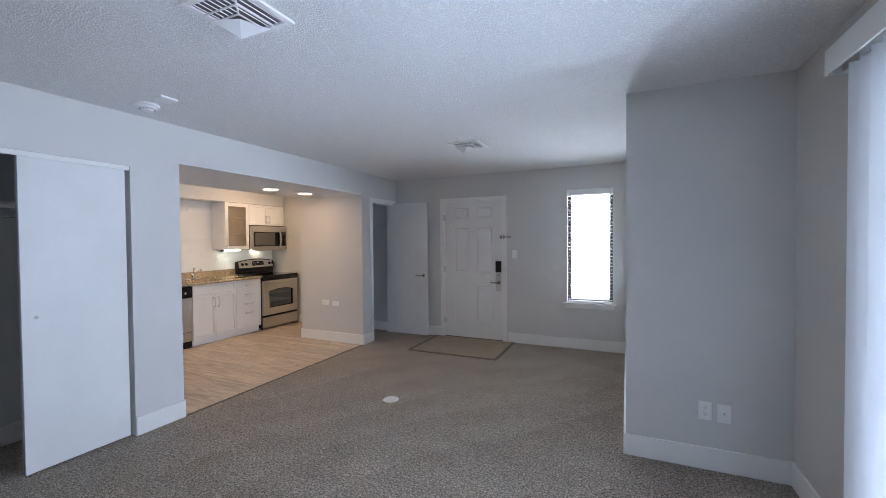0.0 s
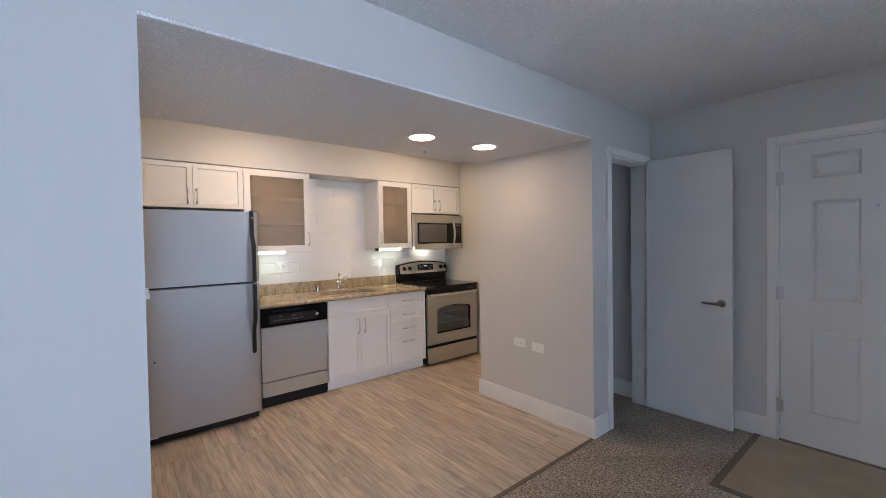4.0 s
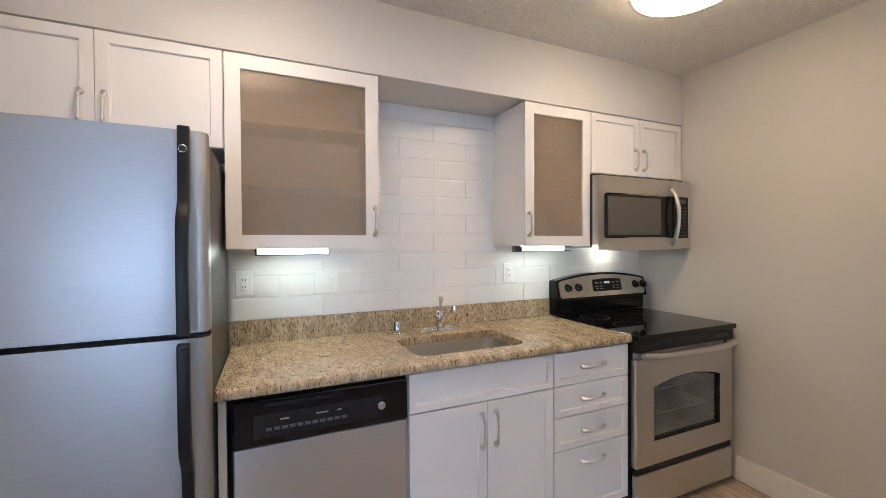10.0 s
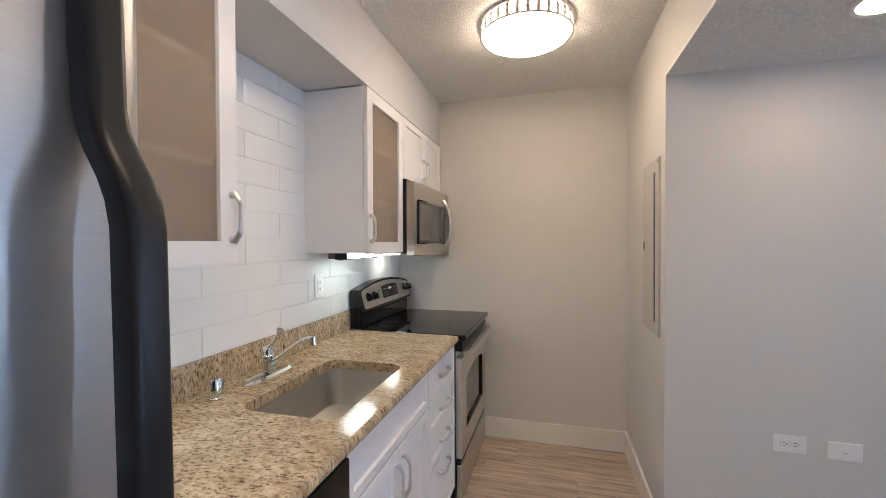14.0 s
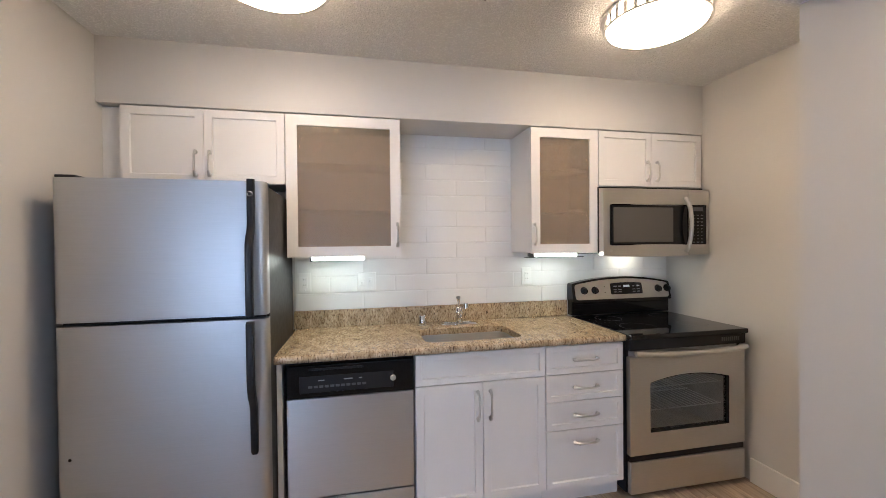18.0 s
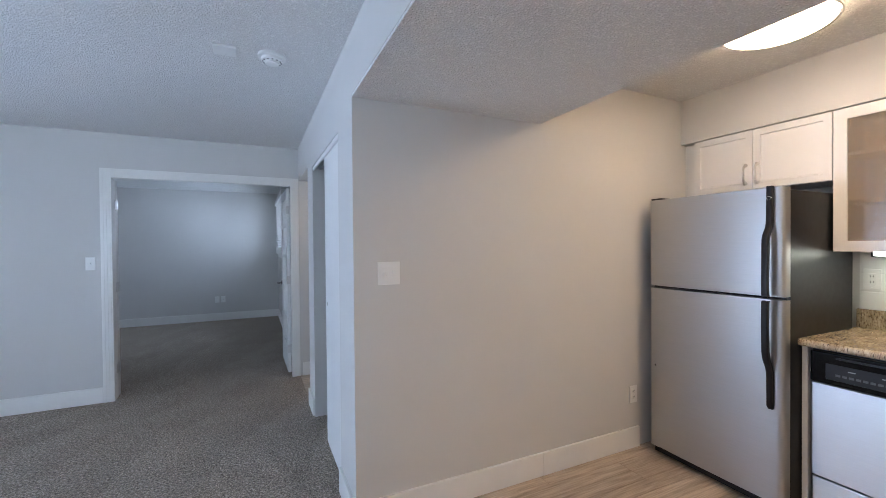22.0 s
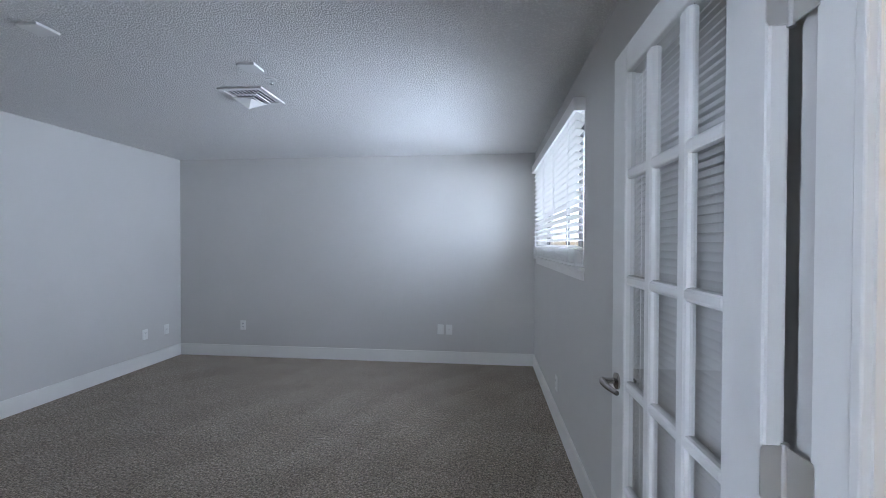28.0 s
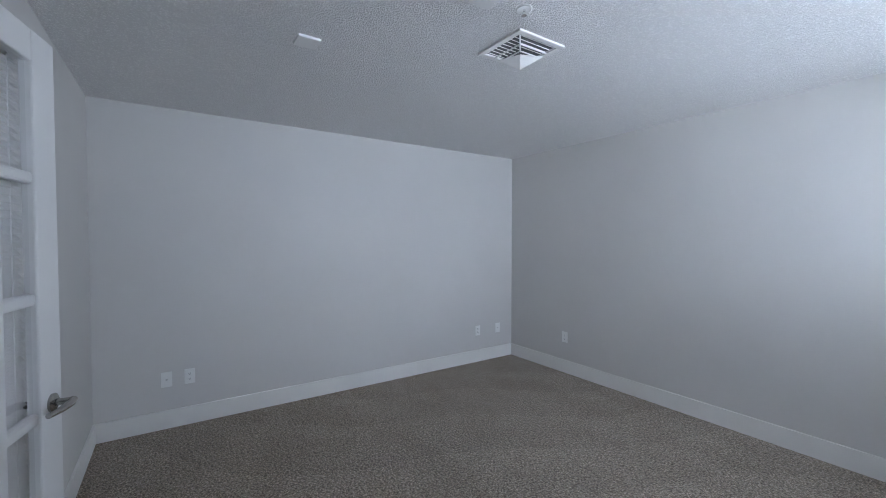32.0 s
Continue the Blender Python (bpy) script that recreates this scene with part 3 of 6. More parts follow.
for y0, y1, hy in ((5.010, 5.388, 5.355), (5.391, 5.764, 5.424)):
    d = fronts("door", over_range, FX, y0, y1, 1.766, UT - 0.004)
    pull(d, FX, hy, 1.862)


def glass_cabinet(y0, y1, hinge_left, label):
    """A wall cabinet with a white frame door and a frosted pane, two shelves behind."""
    cab = thing("glass_wall_cabinet", (KW, y0, UB), label, "cabinet", "wall cabinets")
    carcass(cab, y0 + 0.001, y1 - 0.001, UB + 0.004, UT, hollow=True)
    for z in (1.605, 1.865):
        part("shelf", solid(KW + 0.01, -5.80, y0 + 0.018, y1 - 0.018, z, z + 0.018), CABINET, cab)
    r = 0.056
    x0, x1 = FX - 0.019, FX
    bm = frame_mesh(x0, x1, y0 + 0.002, y1 - 0.002, UB, UT - 0.004, r)
    door = part("door", bm, CABINET, cab)
    part("pane", solid(x0 + 0.004, x0 + 0.009, y0 + r - 0.004, y1 - r + 0.004, UB + r - 0.004, UT - r), FROSTED, door, "frosted taupe glass pane")
    hy = y1 - 0.022 if hinge_left else y0 + 0.022
    pull(door, FX, hy, UB + 0.118)
    return cab


glass_cabinet(3.165, 3.773, True, "white wall cabinet with frosted glass door and under-cabinet light")
glass_cabinet(4.555, 5.005, False, "narrow white wall cabinet with frosted glass door")


def light_bar(y0, y1, lip, name_label):
    """A slim fixture: a glowing lens under the cabinet, edged by a thin black lip."""
    t = thing("under_cabinet_light", (-5.92, y0, UB), name_label, "light fixture", "under-cabinet lights")
    part("housing", solid(-5.99, -5.951, y0 - 0.004, y1 + 0.004, UB - 0.026, UB + 0.003, bevel=0.002), DARK_GREY, t)
    part("lens", solid(-5.950, -5.888, y0, y1, UB - 0.026, UB + 0.002, bevel=0.002), BAR_LIGHT, t, "glowing white diffuser strip")
    part("lip", solid(-5.892, -5.885, lip[0], lip[1], UB - 0.0305, UB - 0.0265), BLACK_SATIN, t, "thin black metal lip")
    part("end_cap", solid(-5.950, -5.886, y0 - 0.010, y0 - 0.001, UB - 0.030, UB + 0.002, bevel=0.001), BLACK_SATIN, t)
    return t


light_bar(3.275, 3.570, (3.270, 3.552), "slim glowing light bar under the glass wall cabinet")
light_bar(4.645, 4.945, (4.575, 4.992), "slim glowing light bar under the narrow wall cabinet")

# microwave
mw = thing("microwave", (-5.9, 5.02, 1.325), "stainless steel over-the-range microwave with dark window", "microwave")
MX = -5.668
Y0, Y1, Z0, Z1 = 4.994, 5.757, 1.328, 1.745
part("body", solid(KW + 0.002, MX - 0.045, Y0 + 0.004, Y1 - 0.004, Z0 + 0.01, Z1 + 0.012, bevel=0.003), BLACK_SATIN, mw)
SPLIT = 5.594


def bowed_panel(y0, y1, z0, z1, x0, x1, sag=0.012, n=8, bevel=0.004):
    """A front plate whose lower edge curves down in the middle of the whole appliance."""
    bm = bmesh.new()
    mid, half = (Y0 + Y1) / 2, (Y1 - Y0) / 2
    cols = []
    for k in range(n + 1):
        y = y0 + (y1 - y0) * k / n
        low = z0 - sag * (1 - ((y - mid) / half) ** 2)
        bow = 0.010 * (1 - ((y - mid) / half) ** 2)
        cols.append([bm.verts.new(p) for p in ((x0, y, low), (x1 + bow, y, low + bevel), (x1 + bow, y, z1 - bevel), (x0, y, z1))])
    for a, b in zip(cols, cols[1:]):
        for i in range(4):
            bm.faces.new((a[i], a[(i + 1) % 4], b[(i + 1) % 4], b[i]))
    bm.faces.new(cols[0])
    bm.faces.new(cols[-1][::-1])
    return bm


mdoor = part("door", bowed_panel(Y0, SPLIT - 0.002, Z0, Z1, MX - 0.043, MX), STEEL_SMOOTH, mw, "brushed stainless door")
mctl = part("control_panel", bowed_panel(SPLIT + 0.002, Y1, Z0, Z1, MX - 0.043, MX), STEEL_SMOOTH, mw)
part("window_surround", solid(MX + 0.002, MX + 0.0125, 5.036, 5.590, 1.392, 1.645, bevel=0.012, segments=3), BLACK_GLASS, mdoor, "black glass window surround")
part("window_screen", solid(MX + 0.006, MX + 0.014, 5.052, 5.480, 1.408, 1.628, bevel=0.006), MIRROR_DARK, mdoor, "dark perforated window screen")
bm = bmesh.new()
tube(bm, [(MX + 0.012 + 0.046 * math.sin(math.pi * s) ** 0.6, 5.572, 1.352 + 0.336 * s) for s in [k / 16 for k in range(17)]],
     [0.0115 + 0.0025 * abs(1 - 2 * k / 16) for k in range(17)], 12)
part("handle", bm, NICKEL, mdoor, "curved satin metal handle", smooth=True)
keys = part("keypad", solid(MX + 0.001, MX + 0.007, 5.600, 5.732, 1.392, 1.645, bevel=0.004, segments=3), BLACK_GLASS, mctl, "black keypad")
part("display", solid(MX + 0.0065, MX + 0.0082, 5.630, 5.704, 1.605, 1.630), DARK_GREY, keys)
for r in range(9):
    for c in range(3):
        wide = 0.017 if r in (0, 5, 6, 7, 8) else 0.006
        y = 5.636 + c * 0.030
        part("key", solid(MX + 0.0065, MX + 0.0076, y - wide / 2, y + wide / 2, 1.404 + r * 0.0215, 1.4095 + r * 0.0215), KEY_PRINT, keys)
bm = bmesh.new()
lathe(bm, [(0.008, 0.0), (0.008, 0.003)], (MX + 0.002, 5.045, 1.360), "x", 20)
part("badge", bm, NICKEL, mdoor, "small round metal badge", smooth=True)
part("hood_lamp", solid(-6.00, -5.94, 5.32, 5.48, Z0 - 0.004, Z0 + 0.012), HOOD_LIGHT, mw, "glowing hood lamp lens")
part("grease_filter", solid(-5.93, -5.78, 5.44, 5.70, Z0 - 0.001, Z0 + 0.011, bevel=0.002), GREY_PLASTIC, mw)

# base cabinets
BX = -5.43      # face of the base fronts
TOE = 0.098
single("end_panel", solid(-6.05, BX - 0.005, 3.160, 3.184, 0.0, 0.868, bevel=0.001), CABINET, "white end panel between refrigerator and dishwasher", "panel")

sinkcab = thing("base_cabinet", (-5.75, 4.145, 0), "white shaker sink base cabinet with two doors", "cabinet", "base cabinets")
for y0, y1 in ((3.800, 3.816), (4.474, 4.490)):
    part("side", solid(-6.05, BX - 0.020, y0, y1, TOE, 0.868), CABINET, sinkcab)
part("bottom", solid(-6.05, BX - 0.020, 3.816, 4.474, TOE, TOE + 0.016), CABINET, sinkcab)
part("front_rail", solid(BX - 0.036, BX - 0.020, 3.816, 4.474, 0.708, 0.868), CABINET, sinkcab)
part("toe_kick", solid(-5.505, -5.490, 3.800, 4.490, 0.0, TOE), CABINET, sinkcab, "white recessed toe kick")
fronts("false_front", sinkcab, BX, 3.803, 4.487, 0.713, 0.864, 0.040)
for y0, y1, hy in ((3.803, 4.143, 4.118), (4.147, 4.487, 4.184)):
    d = fronts("door", sinkcab, BX, y0, y1, TOE + 0.004, 0.707)
    pull(d, BX, hy, 0.592, length=0.148)

drawers = thing("drawer_cabinet", (-5.75, 4.72, 0), "white shaker drawer cabinet with four drawers", "cabinet", "base cabinets")
part("body", solid(-6.05, BX - 0.020, 4.492, 4.952, TOE, 0.868), CABINET, drawers)
part("toe_kick", solid(-5.505, -5.490, 4.492, 4.952, 0.0, TOE), CABINET, drawers, "white recessed toe kick")
for z0, z1 in ((0.714, 0.862), (0.568, 0.709), (0.415, 0.563), (TOE + 0.004, 0.410)):
    d = fronts("drawer", drawers, BX, 4.494, 4.950, z0, z1, 0.045)
    pull(d, BX, 4.722, (z0 + z1) / 2 if z0 > 0.3 else 0.343, upright=False, length=0.145)

# dishwasher
dw = thing("dishwasher", (-5.7, 3.495, 0), "stainless steel dishwasher with black control panel", "dishwasher")
part("tub", solid(-6.0, BX - 0.022, 3.196, 3.794, 0.02, 0.862), BLACK_SATIN, dw)
part("door", solid(BX - 0.020, BX + 0.004, 3.202, 3.790, 0.232, 0.700, bevel=0.005, segments=3), STEEL, dw, "brushed stainless door panel")
ctl = part("control_panel", solid(BX - 0.020, BX + 0.012, 3.200, 3.792, 0.704, 0.859, bevel=0.008, segments=3), BLACK, dw, "glossy black control panel")
part("handle_recess", solid(BX + 0.0105, BX + 0.014, 3.30, 3.55, 0.832, 0.842, bevel=0.001), BLACK_SATIN, ctl)
bm = solid(BX + 0.0095, BX + 0.0135, 3.262, 3.692, 0.729, 0.806, bevel=0.0015)
part("button_strip", bm, BLACK_SATIN, ctl, "satin black strip with small buttons")
for k in range(11):
    part("button", solid(BX + 0.013, BX + 0.0152, 3.300 + k * 0.0245, 3.318 + k * 0.0245, 0.751, 0.762, bevel=0.001), DARK_GREY, ctl)
for y0, y1 in ((3.345, 3.372), (3.46, 3.50), (3.53, 3.545)):
    part("print_bar", solid(BX + 0.0132, BX + 0.0141, y0, y1, 0.782, 0.787), GREY_PLASTIC, ctl)
bm = bmesh.new()
lathe(bm, [(0.014, 0.0), (0.014, 0.006), (0.011, 0.009)], (BX + 0.011, 3.690, 0.772), "x", 24)
part("badge", bm, NICKEL, ctl, "round metal badge", smooth=True)
part("lower_panel", solid(BX - 0.030, BX - 0.004, 3.202, 3.790, 0.098, 0.222, bevel=0.004), STEEL, dw, "stainless lower access panel")
part("kick_plate", solid(BX - 0.050, BX - 0.030, 3.200, 3.792, 0.004, 0.096), BLACK_SATIN, dw)
part("vent", solid(BX - 0.004, BX + 0.002, 3.42, 3.462, 0.2205, 0.2305), GREY_PLASTIC, dw)

# countertop with a real sink cut-out
CT0, CT1, CX = 0.870, 0.906, -5.408
SX0, SX1, SY0, SY1, SR = -5.835, -5.505, 3.868, 4.404, 0.055


def rounded(x0, x1, y0, y1, r, n=6):
    pts = []
    for cx, cy, a0 in ((x1 - r, y1 - r, 0), (x0 + r, y1 - r, 90), (x0 + r, y0 + r, 180), (x1 - r, y0 + r, 270)):
        for k in range(n + 1):
            a = radians(a0 + 90 * k / n)
            pts.append((cx + r * math.cos(a), cy + r * math.sin(a)))
    return pts


def counter_mesh():
    """A slab with a rounded front edge and a hole for the sink."""
    bm = bmesh.new()
    y0, y1, x0 = 3.152, 4.956, KW + 0.002
    hole = rounded(SX0, SX1, SY0, SY1, SR)
    outer = []
    for hx, hy in hole:   # each hole corner looks outwards to the slab's rim
        cx, cy = (SX0 + SX1) / 2, (SY0 + SY1) / 2
        dx, dy = hx - cx, hy - cy
        s = min(((CX - 0.012 if dx > 0 else x0) - cx) / dx if abs(dx) > 1e-6 else 1e9, ((y1 if dy > 0 else y0) - cy) / dy if abs(dy) > 1e-6 else 1e9)
        outer.append((cx + dx * s, cy + dy * s))
    n = len(hole)
    for z in (CT1, CT0):
        h = [bm.verts.new((*p, z)) for p in hole]
        o = [bm.verts.new((*p, z)) for p in outer]
        for i in range(n):
            j = (i + 1) % n
            bm.faces.new((h[i], h[j], o[j], o[i]))
            a, b = outer[i], outer[j]
            if abs(a[0] - b[0]) > 1e-4 and abs(a[1] - b[1]) > 1e-4:
                cxn = (CX - 0.012) if max(a[0], b[0]) > -5.7 else x0
                cyn = y1 if max(a[1], b[1]) > 4.5 else y0
                bm.faces.new((o[i], o[j], bm.verts.new((cxn, cyn, z))))
        if z == CT1:
            top = h
        else:
            for i in range(n):
                j = (i + 1) % n
                bm.faces.new((top[i], top[j], h[j], h[i]))
    # front edge: half-round nose
    rows = []
    for k in range(7):
        a = radians(90 - 180 * k / 6)
        rows.append([bm.verts.new((CX - 0.012 + 0.012 * math.cos(a), y, (CT0 + CT1) / 2 + (CT1 - CT0) / 2 * math.sin(a))) for y in (y0, y1)])
    for a, b in zip(rows, rows[1:]):
        bm.faces.new((a[0], a[1], b[1], b[0]))
    for e in (0, 1):
        y = (y0, y1)[e]
        back = [bm.verts.new((x0, y, CT1)), bm.verts.new((x0, y, CT0))]
        bm.faces.new([back[0]] + [r[e] for r in rows] + [back[1]])
    return bm


single("countertop", counter_mesh(), GRANITE, "polished gold-brown granite countertop with sink cut-out", "countertop")
single("granite_upstand", solid(KW + 0.002, KW + 0.024, 3.152, 4.962, CT1 + 0.0005, 1.012, bevel=0.002), GRANITE, "gold-brown granite upstand behind the counter", "backsplash")

sink = thing("sink", (-5.67, 4.136, 0.72), "undermount stainless steel single-bowl sink", "sink")
bm = bmesh.new()
prev = None
for inset, z, r in ((-0.012, CT0 - 0.001, 0.06), (0.0, CT0 - 0.001, 0.055), (0.004, CT0 - 0.02, 0.055), (0.014, 0.725, 0.055), (0.045, 0.700, 0.06), (0.12, 0.697, 0.05)):
    ring = [bm.verts.new((*p, z)) for p in rounded(SX0 + inset, SX1 - inset, SY0 + inset, SY1 - inset, r)]
    if prev:
        for i in range(len(ring)):
            j = (i + 1) % len(ring)
            bm.faces.new((prev[i], prev[j], ring[j], ring[i]))
    prev = ring
bm.faces.new(prev)
part("bowl", bm, STEEL_SMOOTH, sink, smooth=True)
bm = bmesh.new()
lathe(bm, [(0.042, 0.0), (0.042, 0.003), (0.030, 0.003), (0.026, 0.001)], (-5.68, 4.136, 0.6975), "z", 24)
part("drain", bm, CHROME, sink, "chrome drain strainer", smooth=True)

faucet = thing("faucet", (-5.955, 4.160, CT1), "single-lever chrome kitchen faucet with long base plate", "faucet")
bm = bmesh.new()
ring0 = [bm.verts.new((-5.955 + p[0], 4.160 + p[1], CT1)) for p in rounded(-0.030, 0.030, -0.125, 0.125, 0.029)]
ring1 = [bm.verts.new((-5.955 + p[0] * 0.72, 4.160 + p[1] * 0.95, CT1 + 0.003 + 0.011 * (1 - (p[1] / 0.125) ** 2))) for p in rounded(-0.030, 0.030, -0.125, 0.125, 0.029)]
for i in range(len(ring0)):
    j = (i + 1) % len(ring0)
    bm.faces.new((ring0[i], ring0[j], ring1[j], ring1[i]))
bm.faces.new(ring1)
part("base_plate", bm, CHROME, faucet, smooth=True)
bm = bmesh.new()
lathe(bm, [(0.022, 0.008), (0.021, 0.056), (0.025, 0.060), (0.026, 0.074), (0.0235, 0.078), (0.0235, 0.090), (0.018, 0.104), (0.006, 0.110)], (-5.955, 4.160, CT1), "z", 24)
part("valve_body", bm, CHROME, faucet, smooth=True)
bm = bmesh.new()
tube(bm, [(-5.945, 4.160, CT1 + 0.042), (-5.920, 4.158, CT1 + 0.058), (-5.830, 4.153, CT1 + 0.122), (-5.800, 4.151, CT1 + 0.141), (-5.778, 4.149, CT1 + 0.149), (-5.756, 4.148, CT1 + 0.150)],
     [0.012, 0.0105, 0.0085, 0.0085, 0.0088, 0.0090], 14)
part("spout", bm, CHROME, faucet, smooth=True)
bm = bmesh.new()
tube(bm, [(-5.755, 4.148, CT1 + 0.156), (-5.752, 4.148, CT1 + 0.128)], 0.0125, 14)
part("aerator", bm, CHROME, faucet, smooth=True)
bm = bmesh.new()
tube(bm, [(-5.955, 4.160, CT1 + 0.096), (-5.930, 4.151, CT1 + 0.120), (-5.908, 4.144, CT1 + 0.144), (-5.890, 4.138, CT1 + 0.166), (-5.882, 4.135, CT1 + 0.176)], [0.014, 0.0060, 0.0068, 0.0105, 0.0140], 12)
part("lever", bm, CHROME, faucet, smooth=True)

bm = bmesh.new()
lathe(bm, [(0.025, 0.0), (0.025, 0.004), (0.0235, 0.006), (0.0235, 0.058), (0.021, 0.063)], (-5.962, 3.922, CT1), "z", 24)
single("air_gap_cap", bm, CHROME, "small chrome air gap cap beside the faucet", "plumbing fitting", smooth=True)

# refrigerator
fr = thing("refrigerator", (-5.68, 2.77, 0), "top-freezer refrigerator, brushed stainless doors and black sides", "refrigerator")
RF = -5.270
part("cabinet", solid(-6.00, RF - 0.068, 2.402, 3.154, 0.030, 1.668, bevel=0.006), BLACK_SATIN, fr, "black textured cabinet sides")


def fridge_door(z0, z1):
    """A door whose face bows slightly and rolls round at both sides."""
    bm = bmesh.new()
    y0, y1 = 2.398, 3.158
    prof = [(y0, RF - 0.060), (y0, RF - 0.022), (y0 + 0.004, RF - 0.012), (y0 + 0.014, RF - 0.004), (y0 + 0.030, RF)]
    n = 8
    for k in range(1, n):
        s = k / n
        prof.append((y0 + 0.03 + (y1 - y0 - 0.06) * s, RF + 0.006 * (1 - (2 * s - 1) ** 2)))
    prof += [(y1 - 0.030, RF), (y1 - 0.014, RF - 0.004), (y1 - 0.004, RF - 0.012), (y1, RF - 0.022), (y1, RF - 0.060)]
    low = [bm.verts.new((x, y, z0)) for y, x in prof]
    high = [bm.verts.new((x, y, z1)) for y, x in prof]
    for i in range(len(prof) - 1):
        bm.faces.new((low[i], low[i + 1], high[i + 1], high[i]))
    bm.faces.new((low[-1], low[0], high[0], high[-1]))
    bm.faces.new(low)
    bm.faces.new(high[::-1])
    return bm


top_door = part("freezer_door", fridge_door(1.124, 1.680), STEEL_DOOR, fr, "brushed stainless freezer door", smooth=True)
low_door = part("fridge_door", fridge_door(0.068, 1.108), STEEL_DOOR, fr, "brushed stainless refrigerator door", smooth=True)
part("gasket", solid(RF - 0.068, RF - 0.056, 2.398, 3.144, 0.075, 1.678), BLACK_SATIN, fr)


def fridge_handle(parent, ends, label):
    """A black strap: flat against the door at one end, standing off as a grip at the other."""
    bm = bmesh.new()
    prev = None
    for z, out, half in ends:
        back, r = RF - 0.002 + max(0.0, out - 0.020), 0.007
        outline = [(back, 3.104 - half)]
        for k in range(5):
            t = radians(22.5 * k)
            outline.append((RF + out - r + r * math.sin(t), 3.104 - half + r - r * math.cos(t)))
        for k in range(5):
            t = radians(22.5 * k)
            outline.append((RF + out - r + r * math.cos(t), 3.104 + half - r + r * math.sin(t)))
        outline.append((back, 3.104 + half))
        ring = [bm.verts.new((x, y, z)) for x, y in outline]
        if prev:
            for i in range(len(ring)):
                j = (i + 1) % len(ring)
                bm.faces.new((prev[i], prev[j], ring[j], ring[i]))
        else:
            bm.faces.new(ring)
        prev = ring
    bm.faces.new(prev[::-1])
    return part("handle", bm, BLACK_SATIN, parent, label, smooth=True)


fridge_handle(top_door, ((1.686, 0.024, 0.014), (1.60, 0.026, 0.014), (1.500, 0.029, 0.014), (1.482, 0.033, 0.014), (1.466, 0.041, 0.0145), (1.444, 0.055, 0.015), (1.428, 0.062, 0.015), (1.408, 0.066, 0.0148), (1.20, 0.070, 0.0145), (1.130, 0.068, 0.0145), (1.126, 0.062, 0.014)), "black plastic handle")
fridge_handle(low_door, ((1.106, 0.062, 0.014), (1.100, 0.068, 0.015), (0.98, 0.070, 0.0145), (0.850, 0.067, 0.0148), (0.826, 0.062, 0.015), (0.800, 0.054, 0.015), (0.778, 0.042, 0.0145), (0.758, 0.032, 0.014), (0.738, 0.026, 0.014), (0.63, 0.023, 0.014), (0.565, 0.022, 0.014), (0.550, 0.014, 0.011)), "black plastic handle")
bm = bmesh.new()
lathe(bm, [(0.011, 0.0), (0.011, 0.003)], (RF + 0.0210, 3.104, 1.624), "x", 20)
badge = part("badge", bm, BLACK, top_door, "round black badge with chrome rim", smooth=True)
bm = bmesh.new()
tube(bm, [(RF + 0.0245, 3.104 + 0.0095 * math.cos(2 * math.pi * k / 20), 1.624 + 0.0095 * math.sin(2 * math.pi * k / 20)) for k in range(21)], 0.0014, 6)
part("rim", bm, CHROME, badge, smooth=True)
bm = bmesh.new()
for d in (-0.003, 0.003):
    tube(bm, [(RF + 0.0243, 3.104 + d - 0.002, 1.620), (RF + 0.0246, 3.104 + d + 0.001, 1.624), (RF + 0.0243, 3.104 + d - 0.001, 1.628)], 0.0011, 6)
part("emblem", bm, CHROME, badge, smooth=True)
bm = bmesh.new()
lathe(bm, [(0.006, 0.0), (0.004, 0.003)], (RF + 0.001, 2.446, 0.600), "x", 12)
part("plug", bm, BLACK, low_door, "black screw plug", smooth=True)
part("hinge_cover", solid(-5.44, RF - 0.02, 2.40, 2.47, 1.683, 1.694, bevel=0.004), BLACK_SATIN, fr, "black hinge cap")
part("kick_grille", solid(RF - 0.058, RF - 0.040, 2.41, 3.135, 0.012, 0.062, bevel=0.002), BLACK_SATIN, fr)
part("hinge", solid(RF - 0.050, RF - 0.015, 2.40, 2.46, 0.056, 0.066), NICKEL, fr, "metal bottom hinge")
for y in (2.44, 3.10):
    bm = bmesh.new()
    lathe(bm, [(0.018, 0.0), (0.018, 0.012), (0.010, 0.035)], (-5.40, y, 0.0), "z", 14)
    part("foot", bm, BLACK_SATIN, fr, smooth=True)
    bm = bmesh.new()
    lathe(bm, [(0.018, 0.0), (0.018, 0.012), (0.010, 0.035)], (-5.96, y, 0.0), "z", 14)
    part("foot", bm, BLACK_SATIN, fr, smooth=True)


# range
rg = thing("range", (-5.7, 5.35, 0), "freestanding electric range, stainless front and black glass cooktop", "stove")
RX = -5.395
RY0, RY1 = 4.964, 5.726
part("side_panel", solid(-6.04, RX - 0.035, RY0, RY0 + 0.02, 0.03, 0.879), BLACK_SATIN, rg)
part("side_panel", solid(-6.04, RX - 0.035, RY1 - 0.02, RY1, 0.03, 0.879), BLACK_SATIN, rg)
part("back_panel", solid(-6.04, -6.02, RY0 + 0.02, RY1 - 0.02, 0.03, 0.879), ENAMEL, rg)
part("base_pan", solid(-6.02, RX - 0.035, RY0 + 0.02, RY1 - 0.02, 0.03, 0.06), BLACK_SATIN, rg)
part("oven_floor", solid(-6.02, RX - 0.035, RY0 + 0.02, RY1 - 0.02, 0.225, 0.300), ENAMEL, rg)
